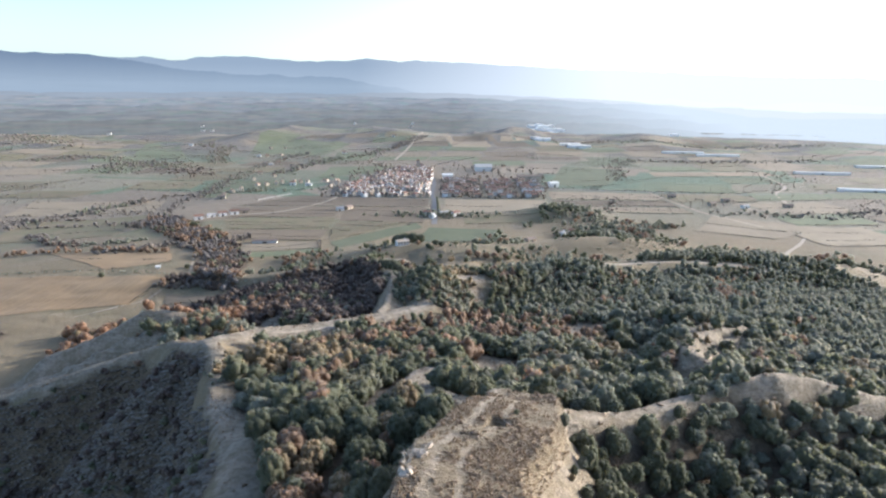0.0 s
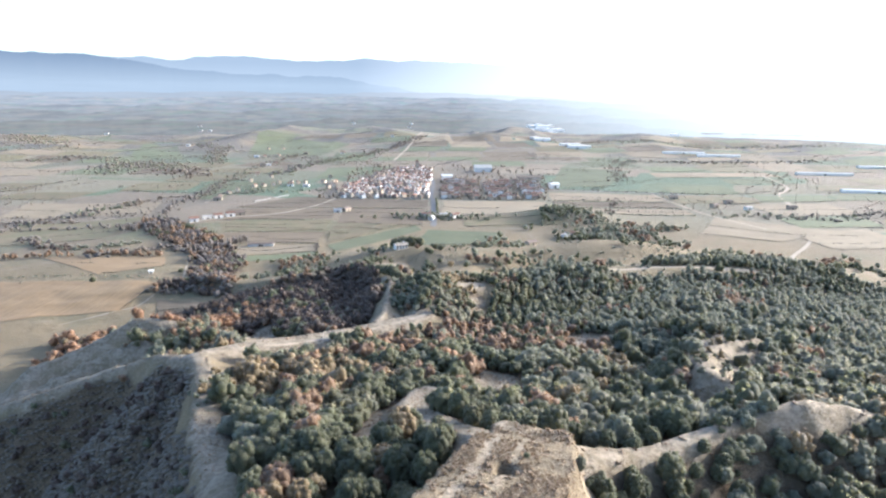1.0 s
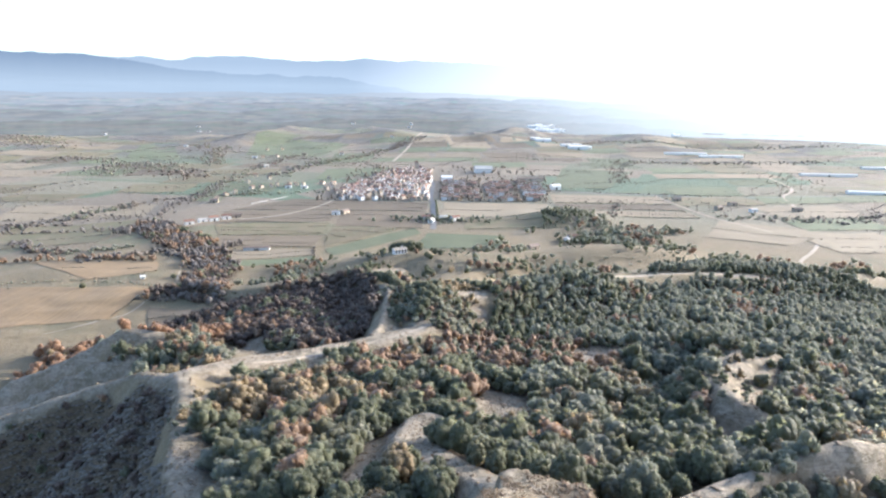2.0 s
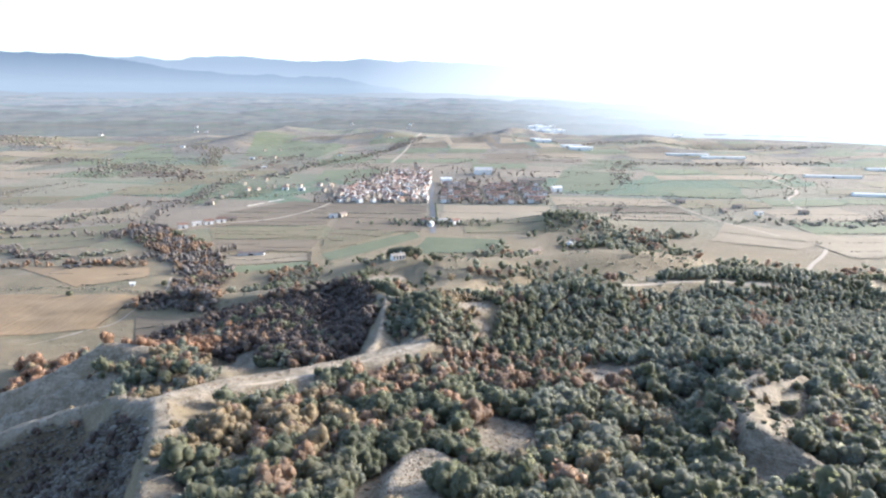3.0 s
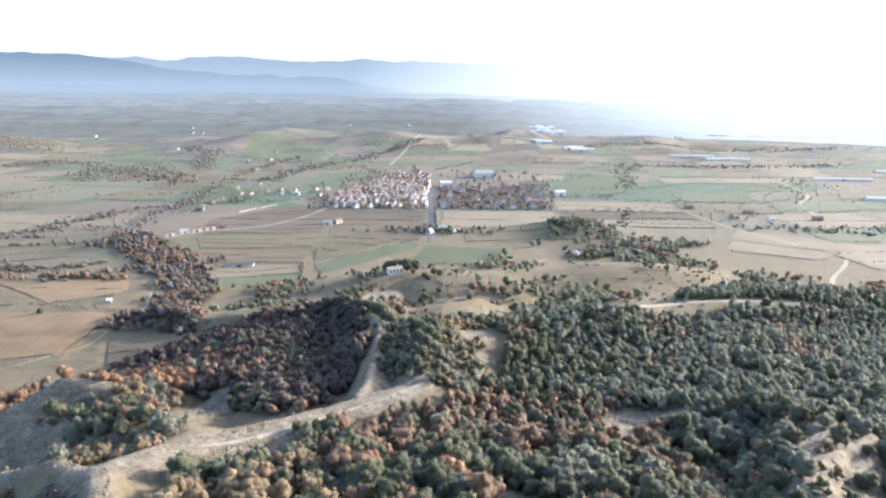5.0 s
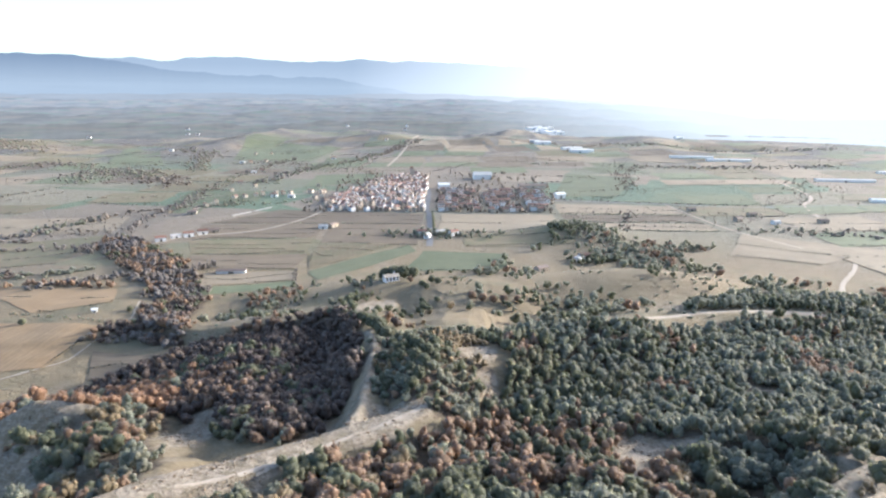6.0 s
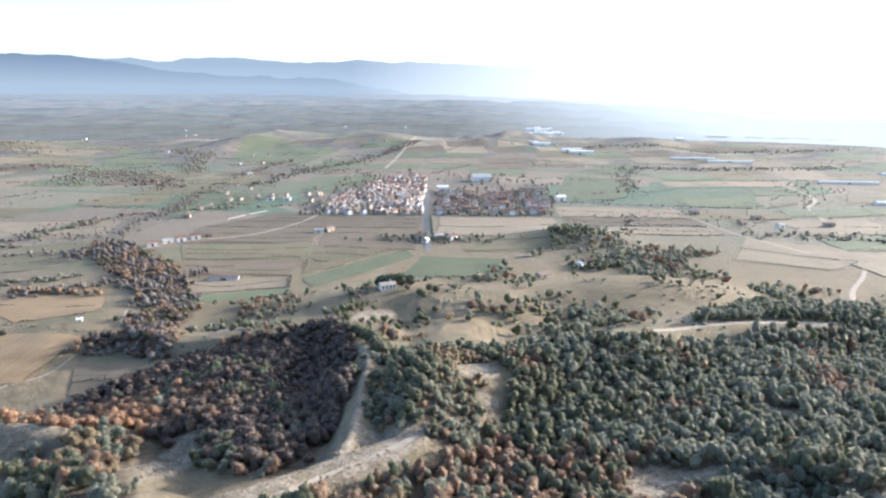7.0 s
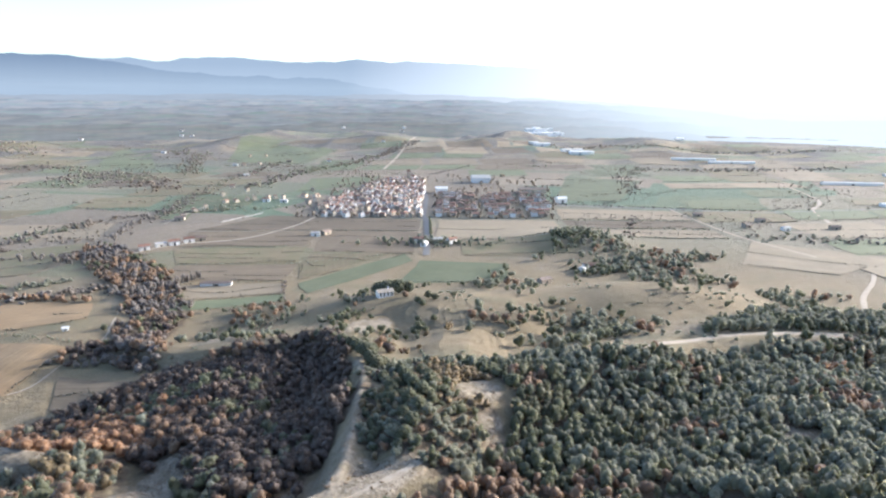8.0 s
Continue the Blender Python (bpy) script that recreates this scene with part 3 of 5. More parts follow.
def make_mountains(name, dist, heights, hue, seed, label, tall=420, pale=0.72, bumpy=0.02, patches=0.1, glare=(0.40, 0.66), bright=(0.95, 0.98, 1.0), layers=None):
    """A far range, its haze painted as glowing colour: heights are (azimuth in degrees, height in metres)."""
    az = np.linspace(-62, 62, 840)
    top = np.interp(az, [h[0] for h in heights], [h[1] for h in heights]) + (rough(az, az * 0, 5, 5, seed) + 0.6 * rough(az, az * 0, 1.6, 4, seed + 1)) * bumpy * tall
    if layers is not None:
        layers.append((dist, az, top))
    rows = 14
    s = np.linspace(0, 1, rows)[:, None]
    r = dist - 260 * (1 - s)
    z = -40 + (top[None, :] + 40) * s ** 1.1
    a = np.radians(az)[None, :]
    verts = np.stack([r * np.sin(a), r * np.cos(a), z], -1).reshape(-1, 3)
    m, nt, b = material(name + "_painted_haze")
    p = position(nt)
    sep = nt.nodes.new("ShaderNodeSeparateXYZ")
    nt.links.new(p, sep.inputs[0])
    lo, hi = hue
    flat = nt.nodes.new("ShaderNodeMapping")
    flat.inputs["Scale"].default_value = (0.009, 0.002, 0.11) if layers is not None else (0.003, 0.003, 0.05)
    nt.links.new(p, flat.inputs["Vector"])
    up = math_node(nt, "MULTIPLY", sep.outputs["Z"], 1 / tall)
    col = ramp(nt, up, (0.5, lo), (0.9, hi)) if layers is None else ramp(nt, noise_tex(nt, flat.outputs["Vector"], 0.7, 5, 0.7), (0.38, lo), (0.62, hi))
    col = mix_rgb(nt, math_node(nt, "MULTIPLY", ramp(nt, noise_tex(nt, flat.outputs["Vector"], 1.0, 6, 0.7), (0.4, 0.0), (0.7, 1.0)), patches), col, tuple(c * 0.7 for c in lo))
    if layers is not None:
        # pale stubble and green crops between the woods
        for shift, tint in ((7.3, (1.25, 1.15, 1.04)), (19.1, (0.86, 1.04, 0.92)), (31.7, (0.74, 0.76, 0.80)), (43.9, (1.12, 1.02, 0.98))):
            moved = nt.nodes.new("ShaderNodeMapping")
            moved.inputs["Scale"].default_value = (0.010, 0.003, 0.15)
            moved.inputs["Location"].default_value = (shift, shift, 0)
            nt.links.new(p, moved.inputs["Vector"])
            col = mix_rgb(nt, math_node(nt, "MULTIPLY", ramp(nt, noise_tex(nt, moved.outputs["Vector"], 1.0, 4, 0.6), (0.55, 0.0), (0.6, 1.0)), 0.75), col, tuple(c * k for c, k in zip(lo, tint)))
    # glare of the sunward haze painted in towards +x
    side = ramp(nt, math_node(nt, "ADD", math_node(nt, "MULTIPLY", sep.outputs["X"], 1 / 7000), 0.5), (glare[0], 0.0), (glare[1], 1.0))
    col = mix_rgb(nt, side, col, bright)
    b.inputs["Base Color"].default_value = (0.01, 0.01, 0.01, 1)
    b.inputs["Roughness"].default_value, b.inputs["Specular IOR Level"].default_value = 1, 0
    # the painted haze glows by itself
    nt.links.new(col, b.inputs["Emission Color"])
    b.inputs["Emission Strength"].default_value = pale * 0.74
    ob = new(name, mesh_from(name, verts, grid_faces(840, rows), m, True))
    return tagged(ob, label, "mountains", kind="structure")


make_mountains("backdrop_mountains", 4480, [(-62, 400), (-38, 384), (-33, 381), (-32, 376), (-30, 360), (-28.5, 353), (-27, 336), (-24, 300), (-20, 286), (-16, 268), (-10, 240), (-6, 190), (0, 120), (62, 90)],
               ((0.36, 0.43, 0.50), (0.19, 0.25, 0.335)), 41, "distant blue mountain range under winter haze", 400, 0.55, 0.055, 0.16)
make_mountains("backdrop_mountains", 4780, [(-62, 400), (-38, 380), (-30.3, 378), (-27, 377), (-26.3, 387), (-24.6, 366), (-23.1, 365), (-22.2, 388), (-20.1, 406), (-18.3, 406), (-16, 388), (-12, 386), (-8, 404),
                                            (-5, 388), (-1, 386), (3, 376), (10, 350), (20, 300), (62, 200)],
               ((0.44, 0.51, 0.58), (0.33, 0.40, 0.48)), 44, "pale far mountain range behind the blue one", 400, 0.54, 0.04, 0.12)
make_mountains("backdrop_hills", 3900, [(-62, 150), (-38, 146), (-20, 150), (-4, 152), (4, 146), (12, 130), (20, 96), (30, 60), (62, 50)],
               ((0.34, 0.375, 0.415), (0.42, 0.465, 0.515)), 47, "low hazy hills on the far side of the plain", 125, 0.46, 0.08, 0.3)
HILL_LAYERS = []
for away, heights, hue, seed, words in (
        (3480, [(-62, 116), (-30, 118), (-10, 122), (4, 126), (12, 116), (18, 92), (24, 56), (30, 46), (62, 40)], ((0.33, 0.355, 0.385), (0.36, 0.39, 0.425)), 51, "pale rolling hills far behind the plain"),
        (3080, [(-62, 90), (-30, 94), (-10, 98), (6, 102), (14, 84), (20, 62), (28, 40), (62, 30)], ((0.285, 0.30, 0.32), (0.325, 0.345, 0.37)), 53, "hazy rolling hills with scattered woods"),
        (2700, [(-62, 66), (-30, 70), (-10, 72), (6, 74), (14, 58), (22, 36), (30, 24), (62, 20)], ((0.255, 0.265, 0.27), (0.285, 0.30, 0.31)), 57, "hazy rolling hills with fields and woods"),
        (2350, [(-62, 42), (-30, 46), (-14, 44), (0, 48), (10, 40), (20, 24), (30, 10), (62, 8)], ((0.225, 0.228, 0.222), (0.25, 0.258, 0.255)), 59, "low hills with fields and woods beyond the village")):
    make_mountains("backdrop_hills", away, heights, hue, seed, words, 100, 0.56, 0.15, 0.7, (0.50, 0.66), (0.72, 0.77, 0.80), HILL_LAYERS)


def on_hills(x, y):
    """Height of the nearest layer of far hills at a place on its slope."""
    far, az, top = HILL_LAYERS[-1]
    up = min(1.0, max(0.0, (math.hypot(x, y) - far + 260) / 260))
    return -40 + (float(np.interp(math.degrees(math.atan2(x, y)), az, top)) + 40) * up ** 1.1


# tracks and roads
ribbon("dirt_track", [(-62, 213), (-53, 218), (-42, 226), (-30, 238), (-18, 248), (-10, 255), (-6, 260)], 2.4, DIRT,
       "pale dirt track along the crest of the hills", "track", lift=0.07, wobble=0.9)
ribbon("dirt_track", [(76, 345), (88, 357), (103, 367), (136, 381), (191, 394), (219, 399), (244, 425), (258, 461), (273, 490), (296, 528), (334, 573), (379, 640)], 3.4, DIRT,
       "pale dirt track between the wood and the open plateau", "track", wobble=0.2)
ribbon("road", [(-17, 640), (-18, 700), (-22, 800), (-26, 830), (-30, 1000), (-60, 1180)], 6, ASPHALT, "straight grey road leading into the village", "road", 0.4)
ribbon("road", [(-120, 1290), (-108, 1600), (-94, 2000)], 6, DIRT, "pale straight road running away from the village", "road", 0.8)
ribbon("road", [(-152, 815), (-165, 760), (-200, 700), (-262, 668), (-300, 600)], 4, DIRT, "pale farm lane between ploughed fields", "road", 0.4)
ribbon("road", [(128, 905), (284, 878), (400, 860), (620, 900)], 7, ASPHALT, "grey country road along the fields", "road", 0.5)
ribbon("road", [(284, 878), (290, 800), (300, 720), (330, 640)], 3.5, DIRT, "pale farm lane crossing the plain", "road", 0.4)

ribbon("dirt_track", [(-230, 352), (-206, 373), (-197, 385), (-196, 414), (-193, 436), (-201, 462), (-214, 497)], 1.3, DIRT, "pale stony creek bed below the hills", "creek", lift=0.02, wobble=2.2)
ribbon("road", [(-311, 773), (-308, 853), (-296, 920), (-250, 940), (-165, 950)], 4, DIRT, "pale lane lined with houses", "road", 0.4)
ribbon("road", [(365, 746), (396, 738), (430, 780), (462, 870), (520, 960), (560, 1150)], 5, DIRT, "pale curved road in the plain", "road", 0.5)

# fields between the hills and the village
field(CROP, "young green crop in a narrow strip", (-180, 491), (-108, 503), (-114, 522), (-185, 509))
field(PALE, "pale bare soil beside the farm shed", (-187, 513), (-115, 527), (-121, 556), (-206, 546))
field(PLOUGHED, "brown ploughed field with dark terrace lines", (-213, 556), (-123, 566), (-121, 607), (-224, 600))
field(FALLOW, "greenish fallow field between ploughed strips", (-226, 606), (-126, 614), (-129, 668), (-246, 655))
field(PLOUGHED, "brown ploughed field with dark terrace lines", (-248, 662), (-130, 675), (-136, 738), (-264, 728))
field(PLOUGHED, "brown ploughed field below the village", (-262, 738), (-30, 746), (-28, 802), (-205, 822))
field(CROP, "green crop in a slanting strip", (-110, 556), (-36, 646), (-28, 620), (-97, 524))
field(FALLOW, "dull fallow strip beside green crop", (-119, 600), (-112, 566), (-44, 648), (-119, 642))
field(CROP, "green field on the edge of the plateau", (-35, 552), (46, 562), (56, 612), (-22, 622))
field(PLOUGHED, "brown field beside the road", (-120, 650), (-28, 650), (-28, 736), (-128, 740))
field(PALE, "pale ploughed field beside the road", (-8, 704), (122, 706), (126, 800), (-10, 800))
field(FALLOW, "dull green fallow strip", (16, 640), (124, 642), (126, 696), (14, 694))
field(PALE, "large pale bare field", (249, 612), (316, 588), (400, 640), (300, 700))
field(CROP, "bright green crop beyond the village", (149, 938), (238, 941), (335, 1150), (213, 1194))
field(PALE, "pale strip field", (135, 716), (286, 716), (286, 752), (135, 752))
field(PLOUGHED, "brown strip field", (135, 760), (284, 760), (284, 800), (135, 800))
field(PALE, "pale strip field", (135, 806), (284, 806), (282, 862), (140, 880))
field(STUBBLE, "orange-brown stubble field with dark furrows", (-205, 372), (-201, 426), (-420, 452), (-420, 322))
field(STUBBLE, "orange-brown stubble field", (-264, 452), (-222, 470), (-236, 504), (-350, 515))
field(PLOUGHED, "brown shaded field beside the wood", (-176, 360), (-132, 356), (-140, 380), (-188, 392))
field(CROP, "green crop across the river", (-339, 805), (-293, 790), (-315, 869), (-354, 867))
field(FALLOW, "fallow field across the river", (-450, 560), (-330, 590), (-345, 690), (-470, 660))
field(PALE, "pale field across the river", (-520, 690), (-350, 710), (-370, 780), (-540, 770))
field(CROP, "green winter crop far out in the plain", (-913, 1622), (-1083, 1827), (-1373, 2448), (-1247, 2283))
field(CROP, "green winter crop far out in the plain", (-677, 1289), (-556, 1277), (-664, 1494), (-848, 1711))
field(CROP, "wide green winter crop far out in the plain", (-459, 1385), (-291, 1373), (-272, 1669), (-556, 1789))
field(CROP, "green winter crop behind the village", (-220, 1010), (-140, 1060), (-110, 1190), (-230, 1150))


def parcels():
    """The patchwork of small fields over the plain on both sides of the village."""
    rng = random.Random(77)
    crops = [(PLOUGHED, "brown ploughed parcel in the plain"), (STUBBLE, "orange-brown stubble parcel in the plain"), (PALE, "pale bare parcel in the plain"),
             (FALLOW, "olive-brown fallow parcel in the plain"), (CROP, "green winter crop parcel in the plain")]
    turn = 0.22
    c, s = math.cos(turn), math.sin(turn)
    for j in range(15):
        for i in range(-9, 10):
            w, h = 118, 74 + 4 * j
            x0, y0 = i * w + (j % 3) * 37, 560 + j * 72 + 0.13 * j * j * 10
            x, y = x0 * c - (y0 - 800) * s, x0 * s * 0.5 + y0
            taken = (-300 < x < 330 and y < 1240) or (-470 < x and x < -270 and y < 880) or y < 590 or abs(x) > 0.78 * y or (-740 < x < -240 and 1260 < y < 1720)
            if taken or rng.random() < 0.22:
                continue
            # haze imitated by crop choice: duller far out, paler and greener to the east
            mat, words = rng.choices(crops, (4, 1 if y < 900 else 0, 3, 4, 2) if x < 250 else (1, 0, 4, 4, 3))[0]
            dw, dh = w * rng.uniform(0.38, 0.49), 36 * rng.uniform(0.7, 1.0) + 1.5 * j
            lean = rng.uniform(-14, 14)
            corners = [(x - dw, y - dh + lean), (x + dw, y - dh + lean + dw * 0.25), (x + dw + lean, y + dh + dw * 0.2), (x - dw + lean, y + dh - 4)]
            field(mat, words, *corners, lift=0.5, banks=rng.choice((0, 1, 1, 2)), step=13)


parcels()


# ---- trees and scrub ----
def ico():
    bm = bmesh.new()
    bmesh.ops.create_icosphere(bm, subdivisions=2, radius=1)
    v = np.array([p.co[:] for p in bm.verts])
    f = np.array([[q.index for q in t.verts] for t in bm.faces])
    bm.free()
    return v, f


def ico_low():
    bm = bmesh.new()
    bmesh.ops.create_icosphere(bm, subdivisions=1, radius=1)
    v = np.array([p.co[:] for p in bm.verts])
    f = np.array([[q.index for q in t.verts] for t in bm.faces])
    bm.free()
    return v, f


ICO, ICO_LOW = ico(), ico_low()


def clumps(rng, n, flakes, high=1.0, fine=False, lobe=0.36, flake=0.12):
    """A crown of about one metre's radius standing on z = 0: a rounded body covered with smaller clumps of leaves and loose sprays."""
    body, small = (ICO if fine else ICO_LOW), ICO_LOW
    vs, fs, count, centres = [], [], 0, []
    wide = np.array([rng.uniform(0.62, 0.75), rng.uniform(0.62, 0.75), 0.72 * high])
    mid = np.array([0, 0, 0.72 * high + 0.1])
    v = body[0] * (1 + rng.uniform(-0.13, 0.13, (len(body[0]), 1))) * wide + mid
    vs.append(v)
    fs.append(body[1])
    count = len(v)
    for i in range(n):
        t = -0.45 + 1.4 * (i + rng.uniform(0, 1)) / n
        t = min(t, 0.98)
        a = i * 2.4 + rng.uniform(-0.5, 0.5)
        ring = math.sqrt(1 - t * t) * 0.95
        c = mid + np.array([ring * math.cos(a), ring * math.sin(a), t * 0.95]) * wide
        s = lobe * rng.uniform(0.75, 1.2)
        v = small[0] * (1 + rng.uniform(-0.2, 0.2, (len(small[0]), 1))) * s * np.array([1, 1, rng.uniform(0.8, 1.1) * max(1, high * 0.85)]) + c
        v[:, 2] = np.maximum(v[:, 2], 0.1)
        vs.append(v)
        fs.append(small[1] + count)
        count += len(v)
        centres.append((c, s))
    if flakes:
        centres += [(mid, 0.7)] * (n if n < 8 else 0)
        pick = rng.integers(0, len(centres), flakes)
        c, s = np.array([centres[i][0] for i in pick]), np.array([centres[i][1] for i in pick])
        d = rng.normal(size=(flakes, 3))
        d[:, 2] = np.abs(d[:, 2]) * 1.2 - 0.3
        d /= np.linalg.norm(d, axis=1)[:, None]
        o = c + d * (s * rng.uniform(0.85, 1.15, flakes))[:, None]
        t1 = np.cross(d, rng.normal(size=(flakes, 3)))
        t1 /= np.linalg.norm(t1, axis=1)[:, None] + 1e-9
        t2 = np.cross(d, t1) + d * rng.uniform(-0.2, 0.7, (flakes, 1))
        q = flake * rng.uniform(0.6, 1.4, (flakes, 1))
        tri = np.stack([o - t1 * q, o + t1 * q, o + t2 * q * 1.4], 1).reshape(-1, 3)
        tri[:, 2] = np.maximum(tri[:, 2], 0.05)
        vs.append(tri)
        fs.append(np.arange(flakes * 3).reshape(-1, 3) + count)
    return np.concatenate(vs), np.concatenate(fs)


def plant_stuff(name, protos, xs, ys, radius, high, mat, label, category, rng, sink=0.25):
    """Many plants in one object."""
    vs, fs, own, count = [], [], [], 0
    zs = ground_z(xs, ys)
    for x, y, z, r, h in zip(xs, ys, zs, radius, high):
        v, f = protos[rng.integers(len(protos))]
        a = rng.uniform(0, 2 * math.pi)
        c, s = math.cos(a) * r, math.sin(a) * r
        w = np.empty_like(v)
        w[:, 0] = v[:, 0] * c - v[:, 1] * s + x
        w[:, 1] = v[:, 0] * s + v[:, 1] * c + y
        w[:, 2] = v[:, 2] * h + z - sink
        vs.append(w)
        fs.append(f + count)
        own.append(np.full(len(v), rng.uniform()))
        count += len(v)
    if not vs:
        return None
    ob = new(name, mesh_from(name, np.concatenate(vs), np.concatenate(fs), mat, True))
    ob.data.attributes.new("tree", "FLOAT", "POINT").data.foreach_set("value", np.concatenate(own).astype(np.float32))
    return tagged(ob, label, category, kind="stuff")


def scatter(rng, x0, x1, y0, y1, gap):
    x, y = np.meshgrid(np.arange(x0, x1, gap), np.arange(y0, y1, gap * 0.9))
    x = x + (np.arange(len(x)) % 2)[:, None] * gap / 2
    x, y = x + rng.uniform(-0.38, 0.38, x.shape) * gap, y + rng.uniform(-0.38, 0.38, y.shape) * gap
    return x.ravel(), y.ravel()


RNG = np.random.default_rng(11)
MID = {k: [clumps(RNG, 7, 105, h, True, lobe=0.36, flake=0.115) for i in range(8)] for k, h in (("round", 1.0), ("tall", 1.45))}
SPARE = {k: [clumps(RNG, 2, 48, h, lobe=0.46, flake=0.17) for i in range(8)] for k, h in (("round", 1.0), ("tall", 1.45))}
LOW = [clumps(RNG, 3, 26, 0.8, lobe=0.45, flake=0.17) for i in range(8)]
MID["low"], SPARE["low"] = LOW, LOW
FAR = [clumps(RNG, 2, 12, 0.95, lobe=0.5, flake=0.22) for i in range(6)]
DISTANT = [clumps(RNG, 0, 0, 0.95) for i in range(8)]
BUSH = [clumps(RNG, 2, 14, 0.6, lobe=0.5, flake=0.22) for i in range(6)]
TUFT = [clumps(RNG, 1, 9, 0.4, lobe=0.5, flake=0.4) for i in range(5)]
SPECIES = {"holm": (HOLM, "dark green holm oak"), "olive": (OLIVE, "grey-green oak"), "russet": (RUSSET, "russet-leaved oak"),
           "orange": (ORANGE, "orange autumn oak"), "gold": (GOLD, "ochre-leaved tree"), "twigs": (TWIGS, "bare grey tree"), "thicket": (SHADED_THICKET, "shade-dark leafless purple-brown tree")}


def near_spots(x, y, spots):
    w = np.zeros(np.shape(x))
    for cx, cy, r in spots:
        w = np.maximum(w, np.exp(-((x - cx) ** 2 + (y - cy) ** 2) / (r * r)))
    return w


# where the hollow's deep shade is painted with dark trees
SHADE_SPOTS = [(-46, 318, 18), (-50, 345, 22), (-45, 295, 12), (-62, 368, 20)]
PLATEAU_CLUMPS = [(66, 540, 13), (99, 560, 15), (165, 543, 15), (121, 504, 15), (139, 481, 14), (205, 559, 14), (58, 392, 18), (95, 430, 17), (74, 452, 14), (240, 470, 22), (180, 430, 12), (122, 690, 20), (140, 650, 16), (150, 605, 20), (190, 615, 18), (215, 640, 16), (28, 545, 12), (46, 470, 10), (52, 430, 11), (112, 590, 16), (270, 520, 16), (310, 480, 20)]
RUSSET_SPOTS = [(0, 246, 12), (20, 257, 12), (-18, 239, 8), (42, 254, 9), (10, 245, 14), (32, 250, 13), (-8, 232, 10), (46, 240, 10), (6, 196, 8), (150, 322, 14), (80, 290, 7), (-92, 306, 14), (24, 226, 10), (-30, 214, 7), (-34, 196, 6)]
ORANGE_SPOTS = [(-130, 310, 24), (-154, 304, 22), (-170, 314, 18), (-112, 304, 10), (-20, 212, 4), (-44, 182, 4), (168, 359, 7), (-118, 300, 8), (2, 200, 5), (20, 190, 4), (-165, 300, 8)]
GOLD_SPOTS = [(-52, 177, 7), (-40, 186, 6), (-46, 196, 7), (-150, 238, 8), (-34, 178, 5), (-150, 272, 9), (-48, 165, 5), (-118, 278, 8), (-180, 300, 12), (-30, 196, 4)]


def choose(rng, x, y, base):
    """The kind of tree that stands at each place."""
    w = rough(x, y, 26, 2, 65) * 1.0 + rng.uniform(-0.28, 0.28, len(x))
    rank = np.argsort(np.argsort(w)) / max(1, len(w))
    kind = np.array(list(base), object)[np.minimum(np.searchsorted(np.cumsum(list(base.values())), rank), len(base) - 1)]
    u = rng.uniform(size=len(x))
    kind[u < near_spots(x, y, RUSSET_SPOTS) * 0.75] = "russet"
    # painted shade: the darkest leaves go into the hollow
    kind[u < near_spots(x, y, SHADE_SPOTS) * 0.85] = "thicket"
    kind[u < near_spots(x, y, GOLD_SPOTS) * 0.8] = "gold"
    kind[u < near_spots(x, y, ORANGE_SPOTS) * 0.9] = "orange"
    return kind


